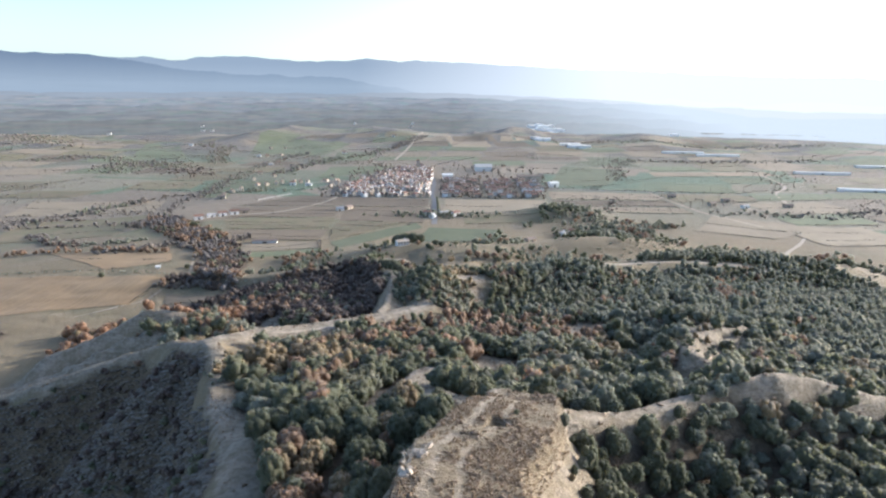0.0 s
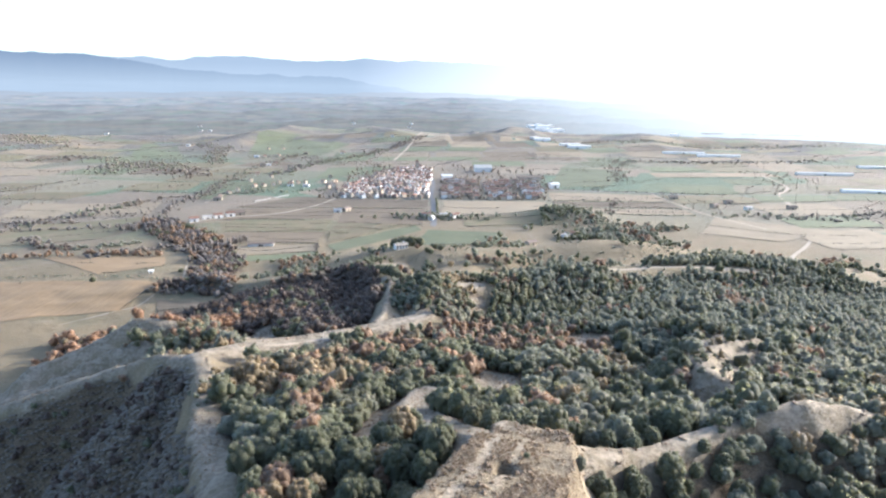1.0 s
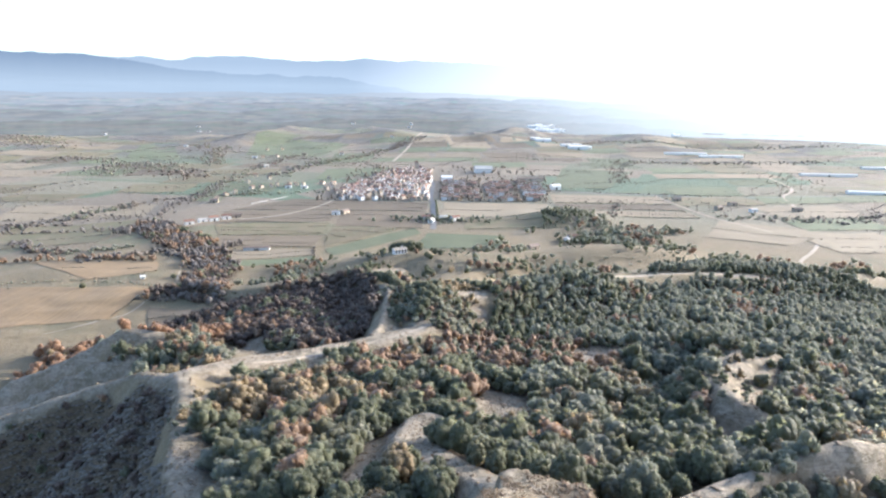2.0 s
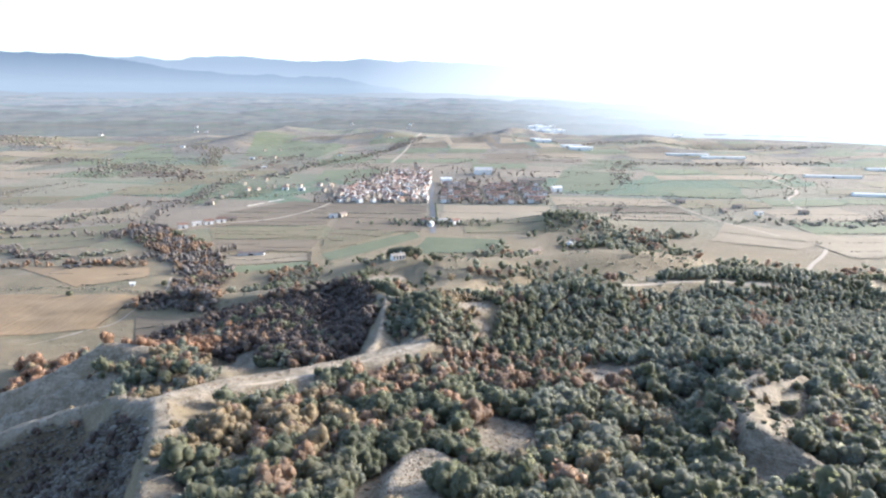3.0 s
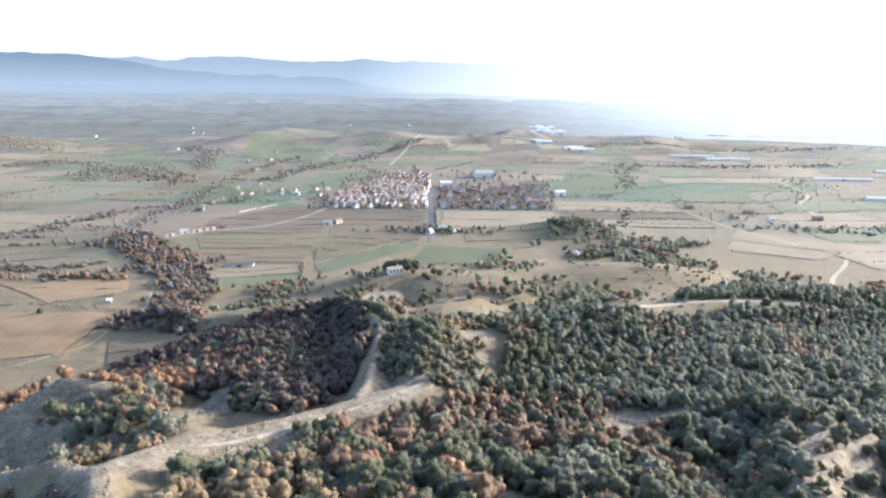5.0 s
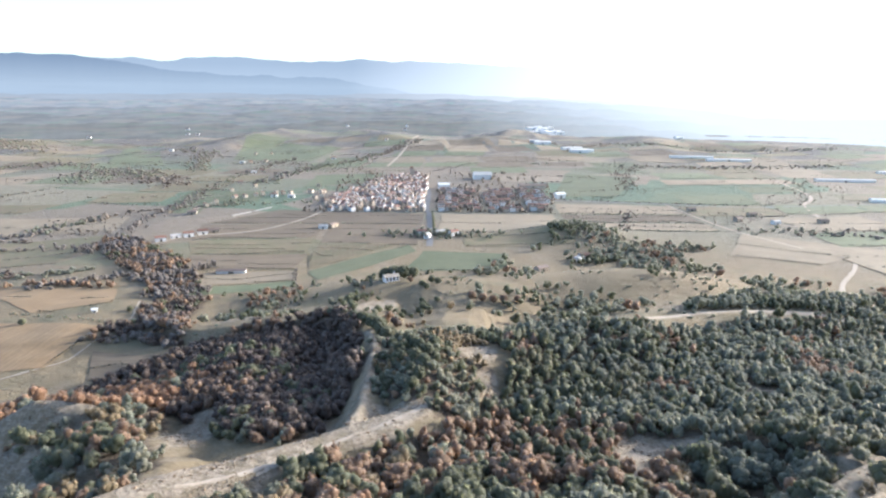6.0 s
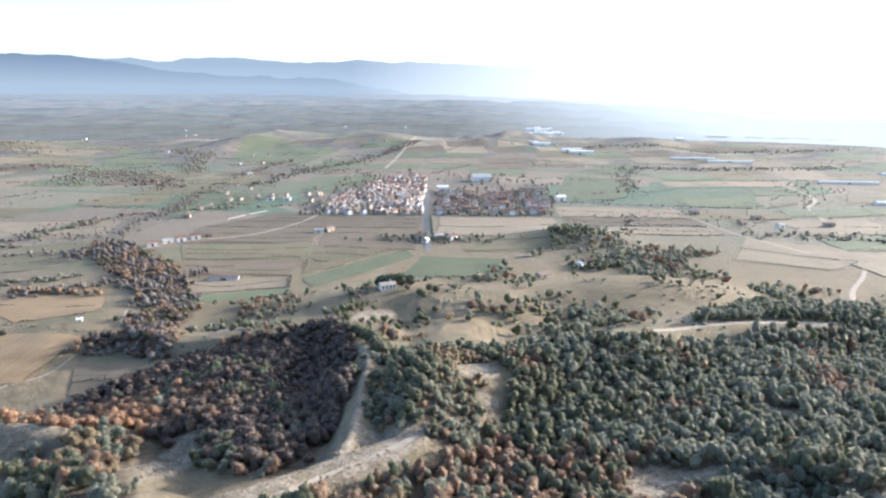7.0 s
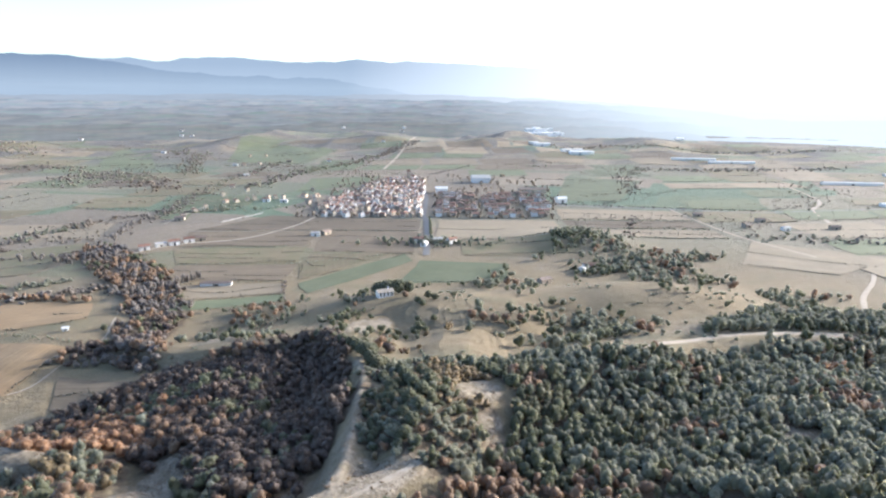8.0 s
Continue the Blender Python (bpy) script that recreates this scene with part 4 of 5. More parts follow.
def woodland():
    """All trees of the hills: x, y, radius, height factor, kind, form."""
    rng = np.random.default_rng(5)
    groups = []
    for poly, gap, keep, base, size, form in (
            (OAK_WOOD, 4.2, 0.95, {"olive": 0.14, "holm": 0.50, "russet": 0.20, "gold": 0.16}, (1.8, 3.4), "round"),
            (OAK_WOOD, 3.1, 0.95, {"olive": 0.32, "holm": 0.62, "russet": 0.06}, (1.2, 2.2), "tall"),
            (EAST_WOOD, 3.4, 0.95, {"olive": 0.5, "holm": 0.5}, (1.3, 2.4), "tall"),
            (NEAR_SLOPE, 3.0, 0.95, {"holm": 0.72, "olive": 0.24, "gold": 0.04}, (1.0, 2.3), "round"),
            (SHRUBBERY, 4.2, 0.72, {"olive": 0.4, "gold": 0.15, "russet": 0.2, "holm": 0.25}, (1.3, 2.8), "round"),
            (KNOLL, 2.7, 0.9, {"olive": 0.45, "holm": 0.25, "gold": 0.3}, (0.8, 1.8), "round"),
            # hollow and west slope get their shade from the dark thicket colour
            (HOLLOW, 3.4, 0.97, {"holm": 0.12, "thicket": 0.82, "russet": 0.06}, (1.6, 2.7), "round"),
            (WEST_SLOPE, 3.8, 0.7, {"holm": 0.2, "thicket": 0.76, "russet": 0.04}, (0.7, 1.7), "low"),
            (RIVER, 4.8, 0.8, {"holm": 0.10, "thicket": 0.14, "russet": 0.32, "twigs": 0.44}, (1.3, 2.6), "round"),
            (ORANGE_WOOD, 4.4, 0.9, {"orange": 0.5, "gold": 0.12, "russet": 0.2, "olive": 0.18}, (1.8, 3.2), "round"),
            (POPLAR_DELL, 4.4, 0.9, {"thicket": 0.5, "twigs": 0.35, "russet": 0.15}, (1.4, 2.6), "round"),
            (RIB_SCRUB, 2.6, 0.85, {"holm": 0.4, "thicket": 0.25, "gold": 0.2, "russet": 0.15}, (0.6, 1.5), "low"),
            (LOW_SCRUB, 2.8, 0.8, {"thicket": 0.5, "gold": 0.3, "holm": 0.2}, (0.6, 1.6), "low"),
            (EAST_CLEARING, 3.0, 0.22, {"holm": 0.4, "olive": 0.3, "gold": 0.3}, (0.5, 1.4), "low"),
            (FLANK, 2.2, 0.75, {"holm": 0.5, "olive": 0.3, "gold": 0.2}, (0.5, 1.3), "low"),
            (EAST_SCRUB, 2.0, 0.9, {"holm": 0.6, "olive": 0.4}, (0.7, 1.6), "low"),
            (EDGE_SCRUB, 2.6, 0.75, {"olive": 0.4, "gold": 0.35, "holm": 0.25}, (0.6, 1.6), "low"),
            (GREEN_ROW, 4.2, 0.9, {"holm": 0.5, "olive": 0.35, "russet": 0.15}, (1.4, 2.6), "round"),
            (LEDGE, 5.0, 0.6, {"holm": 0.45, "olive": 0.3, "russet": 0.2, "gold": 0.05}, (1.0, 2.8), "round"),
            (PLATEAU, 5.0, 0.8, {"holm": 0.34, "olive": 0.58, "russet": 0.08}, (1.2, 3.0), "round")):
        xs, ys = [p[0] for p in poly], [p[1] for p in poly]
        x, y = scatter(rng, min(xs), max(xs), min(ys), max(ys), gap)
        ok = within(poly, x, y) & (rng.uniform(size=len(x)) < keep) & ((open_ground(x, y) < rng.uniform(0.1, 0.75, len(x))) | (poly in (RIB_SCRUB, LOW_SCRUB, EAST_SCRUB, EDGE_SCRUB, FLANK, SHRUBBERY, EAST_CLEARING)))
        if poly is OAK_WOOD:
            edge = 232 + rough(x, y, 30, 2, 64) * 14
            ok &= (y > edge) if form == "tall" else (y <= edge)
        if poly is PLATEAU:
            ok &= rough(x, y, 46, 2, 61) + 0.9 * near_spots(x, y, PLATEAU_CLUMPS) + rng.uniform(-0.4, 0.4, len(x)) > 0.36
        if poly is LEDGE:
            ok &= rough(x, y, 26, 2, 63) + rng.uniform(-0.2, 0.2, len(x)) > 0.06
        if poly is WEST_SLOPE:
            ok &= rough(x, y, 25, 2, 62) > -0.6
        ok &= along([(76, 345), (103, 367), (136, 381), (191, 394), (219, 399)], x, y)[0] > 3
        ok &= np.abs(x) < 0.76 * y + 12
        x, y = x[ok], y[ok]
        kind = choose(rng, x, y, base)
        if poly is OAK_WOOD:
            # haze painted in: eastward more holms take the pale grey-green leaves
            hazed = rng.uniform(size=len(x)) < 0.8 * ease(50, 150, x + 0.2 * (y - 200))
            kind[hazed & (kind == "holm")] = "olive"
            evergreen = (((x > 6) & (y < 216)) | (x > 64)) & ((kind == "russet") | (kind == "gold")) & (near_spots(x, y, RUSSET_SPOTS + GOLD_SPOTS) < 0.3) & (rng.uniform(size=len(x)) < 0.82)
            kind[evergreen] = np.where(rng.uniform(size=evergreen.sum()) < 0.6, "holm", "olive")
            warm = (x < 14) & (y < 225) & (kind == "olive") & (rng.uniform(size=len(x)) < 0.75)
            kind[warm] = np.where(rng.uniform(size=warm.sum()) < 0.7, "holm", "gold")
        r = rng.uniform(*size, len(x)) * (0.92 + 0.32 * rng.uniform(size=len(x)))
        shape = np.full(len(x), form, object)
        if form == "tall":
            shape[rng.uniform(size=len(x)) < 0.2] = "round"
        groups.append((x, y, r, kind, shape))
    return [np.concatenate(g) for g in zip(*groups)]


TX, TY, TR, TK, TF = woodland()
CLOSE = (TY < 190) & (TX > -62) & (TX < 80) & (TY > 62)
ORDER = np.argsort(np.where(CLOSE, np.hypot(TX - 8, TY - 100), 1e9))[:300]
CLOSE[:] = False
CLOSE[ORDER] = True


def part(name, me, parent, label=""):
    ob = new(name, me)
    ob.parent = parent
    return tagged(ob, label)


def make_tree(kind, rng):
    """A tree of about one metre's radius: short forked trunk and clumped crown."""
    mat, words = SPECIES[kind]
    tree = tagged(new(kind + "_tree" if kind in ("holm", "olive") else "oak_tree"), words + " on the hillside", "tree", "trees of the near wood")
    v, f = clumps(rng, 34, 420, rng.uniform(0.92, 1.25), True, lobe=0.215, flake=0.06)
    part("crown", mesh_from("crown", v, f, mat, True), tree)
    bm = bmesh.new()
    for lean, top, r in ((0.0, 0.9, 0.08), (0.3, 0.8, 0.05), (-0.28, 0.75, 0.05)):
        m = Matrix.Rotation(lean, 4, "Y") @ Matrix.Translation((0, 0, top / 2 - 0.08))
        bmesh.ops.create_cone(bm, cap_ends=True, segments=6, radius1=r, radius2=r * 0.4, depth=top, matrix=m)
    me = bpy.data.meshes.new("trunk")
    bm.to_mesh(me)
    bm.free()
    me.materials.append(BARK)
    part("trunk", me, tree)
    return tree


def plant_trees():
    rng = np.random.default_rng(8)
    masters = {}
    zs = ground_z(TX, TY)
    for i in np.nonzero(CLOSE)[0]:
        k = (TK[i], int(rng.integers(4)))
        r = TR[i]
        m = pose(TX[i], TY[i], zs[i] - 0.1, 0, 0, rng.uniform(0, 360))
        if k not in masters:
            ob = masters[k] = make_tree(TK[i], rng)
            ob.matrix_world = m @ Matrix.Scale(r, 4)
        else:
            ob = copy_thing(masters[k], m)
            ob.scale = (r * 0.94, r * 0.94, r * rng.uniform(1.0, 1.4))
    for kind in SPECIES:
        mat, words = SPECIES[kind]
        for form in ("round", "tall", "low"):
            for protos, band in ((MID, TY < 235), (SPARE, TY >= 235)):
                s = ~CLOSE & (TK == kind) & (TF == form) & band
                plant_stuff("woodland", protos[form], TX[s], TY[s], TR[s], TR[s] * rng.uniform(0.9, 1.35, s.sum()), mat,
                            words + "s growing close together on the hills", "trees", rng)


plant_trees()


def scrub():
    rng = np.random.default_rng(21)
    x, y = scatter(rng, -170, 150, 56, 330, 2.3)
    b = open_ground(x, y)
    ok = (b > 0.25) & (rough(x, y, 6, 3, 71) + rng.uniform(-0.5, 0.5, len(x)) > 0.06) & (rng.uniform(size=len(x)) < 0.75)
    ok &= along([(-38, 90), (-45, 119), (-59, 152), (-73, 182), (-77, 194), (-72, 204), (-57, 217), (-44, 228), (-31, 241), (-10, 257)], x, y)[0] > 2.2
    plant_stuff("scrub", BUSH, x[ok], y[ok], rng.uniform(0.25, 0.8, ok.sum()), rng.uniform(0.15, 0.42, ok.sum()), DRY,
                "dry brown scrub on bare marl", "scrub", rng, 0.1)
    x, y = scatter(rng, -190, -30, 90, 262, 1.55)
    ok = within(WEST_SLOPE, x, y) & (open_ground(x, y) < 0.3) & (np.abs(x) < 0.76 * y + 12)
    plant_stuff("thorn_scrub", DISTANT, x[ok], y[ok], rng.uniform(1.0, 2.1, ok.sum()), rng.uniform(0.12, 0.38, ok.sum()), THORN,
                "low leafless thorn scrub covering a steep slope", "scrub", rng, 0.1)
    x, y = scatter(rng, -165, 25, 120, 285, 1.5)
    ok = (open_ground(x, y) > 0.4) & (rough(x, y, 7, 3, 75) + rng.uniform(-0.25, 0.25, len(x)) > 0.28 * inside(BADLANDS, x, y))
    ok &= along([(-66, 168), (-73, 182), (-77, 194), (-72, 204), (-57, 217), (-44, 228), (-31, 241), (-10, 257)], x, y)[0] > 1.6
    plant_stuff("dry_grass", DISTANT, x[ok], y[ok], rng.uniform(0.25, 0.6, ok.sum()), rng.uniform(0.08, 0.24, ok.sum()), DRY,
                "brown dry grass tussocks on bare marl", "grass", rng, 0.04)
    x, y = scatter(rng, -12, 26, 58, 116, 0.5)
    d, side, (h, top) = along(CRESTS[0][0], x, y)
    swath = side * (d + 2) + rough(x, y, 6, 2, 74) * 0.6
    ok = (d < top + 1.5) & (np.hypot(x - 8.8, y - 88.4) > 1.9) & ~((swath > -4.7) & (swath < -3.4)) & ~((swath > -0.6) & (swath < 0.3)) & (rough(x, y, 5, 3, 72) + rng.uniform(-0.3, 0.3, len(x)) > -0.12)
    plant_stuff("dry_grass", TUFT, x[ok], y[ok], rng.uniform(0.12, 0.34, ok.sum()), rng.uniform(0.1, 0.36, ok.sum()), DRY,
                "brown dry grass tufts on the flat hilltop", "grass", rng, 0.05)
    x, y = scatter(rng, -330, 330, 330, 600, 7)
    ok = (rough(x, y, 24, 3, 73) + rng.uniform(-0.25, 0.25, len(x)) > 0.34) & (land(x, y) > 5)
    plant_stuff("shrubs", BUSH, x[ok], y[ok], rng.uniform(0.8, 1.8, ok.sum()), rng.uniform(0.8, 1.8, ok.sum()), OLIVE,
                "low grey-green shrubs on dry pasture", "shrubs", rng, 0.1)


scrub()


def hedge(points, gap, size, mat, label, seed, jitter=0.8):
    rng = np.random.default_rng(seed)
    xs, ys = [], []
    for (x0, y0), (x1, y1) in zip(points, points[1:]):
        n = max(1, int(math.hypot(x1 - x0, y1 - y0) / gap))
        t = (np.arange(n) + rng.uniform(-0.5, 0.5, n)) / n
        xs.append(x0 + (x1 - x0) * t)
        ys.append(y0 + (y1 - y0) * t)
    x, y = np.concatenate(xs), np.concatenate(ys)
    keep = rng.uniform(size=len(x)) < 0.86
    x, y = x[keep] + rng.normal(size=keep.sum()) * jitter, y[keep] + rng.normal(size=keep.sum()) * jitter
    r = rng.uniform(0.6, 1.3, len(x)) * size
    return plant_stuff("hedgerow", FAR, x, y, r, r * rng.uniform(0.8, 1.3, len(x)), mat, label, "hedge", rng, 0.1)


hedge([(-185, 511), (-114, 524)], 2.5, 0.5, OLIVE, "low hedge along a field edge", 1)
hedge([(-206, 549), (-121, 560)], 2.5, 0.6, OLIVE, "low hedge along a field edge", 2)
hedge([(-108, 503), (-114, 524), (-121, 560)], 2.2, 1.0, TWIGS, "leafless hedge between two fields", 3)
hedge([(-224, 603), (-121, 611), (-40, 645)], 2.6, 0.6, OLIVE, "low hedge along a terrace", 4)
hedge([(-247, 659), (-130, 671)], 2.6, 0.6, OLIVE, "low hedge along a terrace", 5)
hedge([(-264, 734), (-130, 742), (-28, 741)], 2.6, 0.7, OLIVE, "low hedge along a terrace", 6)
hedge([(-8, 700), (124, 701)], 2.4, 0.8, OLIVE, "low hedge along a field", 7)
hedge([(135, 756), (286, 756)], 2.6, 0.9, OLIVE, "low hedge along a field", 8)
hedge([(135, 803), (286, 803)], 2.6, 0.9, OLIVE, "low hedge along a field", 9)
hedge([(135, 712), (286, 712)], 2.6, 0.9, OLIVE, "low hedge along a field", 10)
hedge([(-14, 704), (-18, 800)], 2.6, 1.6, HOLM, "dark clipped hedge along the road", 11, 0.3)
hedge([(-150, 486), (-100, 500), (-60, 516), (-30, 540), (20, 552)], 4.5, 1.9, HOLM, "holm oaks along the plateau edge", 12, 2.0)
hedge([(-201, 430), (-262, 449), (-420, 456)], 3, 0.8, OLIVE, "low hedge between stubble fields", 13)
hedge([(-238, 508), (-350, 520), (-460, 505)], 3.0, 2.3, RUSSET, "russet trees in a row between fields", 14, 2.2)
hedge([(-280, 620), (-330, 700), (-350, 820), (-330, 900)], 4, 2.2, TWIGS, "leafless riverside trees", 15, 5)
hedge([(-330, 840), (-200, 870), (-160, 880)], 4, 2.2, OLIVE, "trees and gardens beside the village", 16, 6)
hedge([(-620, 620), (-420, 640), (-300, 640)], 4, 2.2, TWIGS, "leafless trees between fields", 17, 4)


def field_banks():
    """Low scrubby banks along the field terraces."""
    rng = np.random.default_rng(77)
    xs, ys = [], []
    for (x0, y0), (x1, y1) in BANKS:
        length = math.hypot(x1 - x0, y1 - y0)
        n = int(length / (1.1 if abs(x0) < 330 and y0 < 830 else 2.6))
        t = np.linspace(0.02, 0.98, n)
        bend = 5 * np.sin(t * math.pi * rng.uniform(0.8, 2.2) + rng.uniform(0, 3))
        x, y = x0 + (x1 - x0) * t + rng.normal(size=n) * 0.35, y0 + (y1 - y0) * t + bend + rng.normal(size=n) * 0.35
        keep = rough(x, y, 30, 2, int(rng.integers(1000))) > -0.25
        xs.append(x[keep])
        ys.append(y[keep])
    x, y = np.concatenate(xs), np.concatenate(ys)
    grow = np.where((np.abs(x) < 330) & (y < 830), 1.0, 1.7)
    plant_stuff("field_bank", DISTANT, x, y, rng.uniform(0.35, 0.85, len(x)) * grow, rng.uniform(0.3, 0.9, len(x)), DARK_SCRUB, "dark scrubby banks along field terraces", "bank", rng, 0.0)


field_banks()


def belt(rng, points, wide, gap):
    """Plan places of trees along a line, thick and uneven."""
    xs, ys = [], []
    for (x0, y0), (x1, y1) in zip(points, points[1:]):
        n = max(2, int(math.hypot(x1 - x0, y1 - y0) / gap))
        t = rng.uniform(0, 1, n)
        xs.append(x0 + (x1 - x0) * t + rng.normal(size=n) * wide)
        ys.append(y0 + (y1 - y0) * t + rng.normal(size=n) * wide)
    return np.concatenate(xs), np.concatenate(ys)


def far_trees():
    """Hedgerows, belts and copses of the plain."""
    rng = np.random.default_rng(31)
    xs, ys, rs = [], [], []
    for i in range(250):
        y0 = 640 + 1350 * rng.uniform() ** 1.2
        x0 = rng.uniform(-0.8, 0.8) * y0
        n = int(rng.integers(30, 84))
        a = rng.choice((0.05, 0.3, 1.2, -0.2, 0.7)) + rng.normal() * 0.15
        if i % 4 == 0:
            px, py = rng.normal(size=n) * n * 0.5, rng.normal(size=n) * n * 0.2
        else:
            u = rng.uniform(-1, 1, n) * n * 1.2
            px, py = u * math.cos(a) + rng.normal(size=n) * 3, u * math.sin(a) + rng.normal(size=n) * 3 + 8 * np.sin(u / 40)
        xs.append(x0 + px)
        ys.append(y0 + py)
        rs.append(rng.uniform(0.8, 2.4, n) * rng.uniform(0.5, 0.9) * (0.65 if x0 > 250 else 1) * (0.85 + 0.00015 * y0))
    for points, wide, gap, size in (([(-830, 1210), (-790, 1275), (-708, 1262), (-640, 1215)], 14, 1.3, 2.8), ([(-600, 1060), (-620, 1190), (-560, 1190), (-495, 1110), (-425, 1030)], 24, 1.0, 3.2),
                                    ([(-300, 1055), (-262, 1247), (-216, 1346), (-156, 1527), (-78, 1827)], 10, 1.9, 3.6), ([(-470, 660), (-424, 726), (-406, 755), (-384, 803)], 9, 1.6, 2.6),
                                    ([(-670, 1550), (-544, 1490), (-500, 1300), (-452, 1200)], 14, 1.6, 3.0), ([(-1200, 1680), (-1080, 1600), (-960, 1500)], 40, 1.4, 3.4),
                                    ([(-331, 790), (-350, 960), (-366, 1123), (-343, 1392)], 7, 2.2, 2.4), ([(-290, 860), (-240, 925), (-180, 940)], 9, 2.0, 2.2),
                                    ([(128, 912), (284, 886), (400, 868)], 2, 2.6, 1.6), ([(227, 835), (300, 850), (345, 800), (300, 740)], 20, 4.4, 1.5), ([(530, 1160), (600, 1100), (480, 900)], 26, 3.0, 2.0),
                                    ([(275, 1000), (320, 1220), (370, 1300)], 10, 2.0, 2.2), ([(330, 1330), (600, 1330), (800, 1350)], 16, 2.0, 3.0), ([(300, 1850), (700, 1800), (1000, 1700)], 30, 2.0, 3.6),
                                    ([(320, 720), (420, 690), (520, 740)], 12, 2.0, 2.2), ([(-302, 507), (-279, 519), (-246, 538), (-228, 522)], 4.5, 1.1, 2.2), ([(-420, 600), (-380, 560), (-330, 545), (-290, 556)], 5, 1.3, 2.3)):
        x, y = belt(rng, points, wide, gap)
        xs.append(x)
        ys.append(y)
        rs.append(rng.uniform(0.5, 1.2, len(x)) * size)
    x, y, r = np.concatenate(xs), np.concatenate(ys), np.concatenate(rs)
    ok = ~((x > -265) & (x < 126) & (y < 1190) & (y > 560)) & (y > 470) & ~((x > 230) & (x < 400) & (y > 590) & (y < 690))
    x, y, r = x[ok], y[ok], r[ok]
    u = (np.sin(np.arange(len(x)) // 37 * 12.9898) * 43758.5) % 1
    for lo, hi, mat, words in ((0, 0.5, HAZED_WINTER, "grey-brown trees along far field edges"), (0.5, 0.7, TWIGS, "leafless trees along far field edges"), (0.7, 0.95, OLIVE, "dull green trees along far field edges"),
                               (0.95, 1, SHADED_THICKET, "dark trees along far field edges")):
        for protos, near in ((FAR, y < 820), (DISTANT, y >= 820)):
            s = (u >= lo) & (u < hi) & near
            plant_stuff("far_woods", protos, x[s], y[s], r[s] * 1.1, r[s] * rng.uniform(0.5, 1.0, s.sum()), mat, words, "trees", rng, 0.2)
    x = np.concatenate([np.linspace(-338, -314, 12), np.linspace(-221, -204, 16), np.linspace(-200, -188, 9)]) + rng.normal(size=37) * 0.8
    y = np.concatenate([np.linspace(621, 609, 12), np.linspace(517, 541, 16), np.linspace(548, 566, 9)]) + rng.normal(size=37) * 0.8
    plant_stuff("poplars", SPARE["tall"], x, y, rng.uniform(0.9, 1.4, 37), rng.uniform(2.6, 3.8, 37), TWIGS, "slim bare grey poplars beside the creek", "trees", rng)


far_trees()


# ---- buildings ----
def box_mesh(name, w, d, h, mat, z0=0.0, bevel=0.0):
    bm = bmesh.new()
    bmesh.ops.create_cube(bm, size=1, matrix=Matrix.LocRotScale((0, 0, z0 + h / 2), None, (w, d, h)))
    if bevel:
        bmesh.ops.bevel(bm, geom=bm.edges[:], offset=bevel, segments=1, affect="EDGES")
    me = bpy.data.meshes.new(name)
    bm.to_mesh(me)
    bm.free()
    me.materials.append(mat)
    return me


def gable_wall(w, d, h, rise, mat):
    """Walls with gable ends; the ridge runs along x."""
    x, y = w / 2, d / 2
    v = [(-x, -y, -1), (x, -y, -1), (x, y, -1), (-x, y, -1), (-x, -y, h), (x, -y, h), (x, y, h), (-x, y, h), (-x, 0, h + rise), (x, 0, h + rise)]
    f = [(0, 1, 5, 4), (2, 3, 7, 6), (1, 2, 6, 9, 5), (3, 0, 4, 8, 7)]
    me = bpy.data.meshes.new("wall")
    me.from_pydata(v, [], f)
    me.materials.append(mat)
    return me


def gable_roof(w, d, h, rise, mat, over=0.45, thick=0.22):
    x, y = w / 2 + over, d / 2 + over
    drop = rise * over / (d / 2)
    prof = [(-y, h - drop), (0, h + rise), (y, h - drop), (y, h - drop + thick), (0, h + rise + thick), (-y, h - drop + thick)]
    v = [(-x, *p) for p in prof] + [(x, *p) for p in prof]
    f = [(i, (i + 1) % 6, (i + 1) % 6 + 6, i + 6) for i in range(6)] + [(0, 5, 4, 1), (1, 4, 3, 2), (6, 7, 10, 11), (7, 8, 9, 10)]
    me = bpy.data.meshes.new("roof")
    me.from_pydata(v, [], f)
    me.materials.append(mat)
    return me


def make_house(w, d, h, rise, wall, roof, label, group, storeys=2, name="house", columns=2):
    house = tagged(new(name), label, "house", group)
    part("wall", gable_wall(w, d, h, rise, wall), house)
    part("roof", gable_roof(w, d, h, rise, roof), house)
    pane = box_mesh("window", 1.0, 0.16, 1.3, DARK)
    for s in range(storeys):
        for c in range(columns):
            p = part("window", pane, house)
            p.location = ((c - (columns - 1) / 2) * w / columns, -d / 2, 0.9 + s * (h - 0.6) / storeys)
    p = part("chimney", box_mesh("chimney", 0.7, 0.7, 1.6, wall), house)
    p.location = (w * 0.25, d * 0.15, h + rise * 0.6)
    return house


def set_down(ob, x, y, turn, sink=0.0):
    ob.matrix_world = pose(x, y, float(ground_z(x, y)) - sink, 0, 0, turn)
    return ob


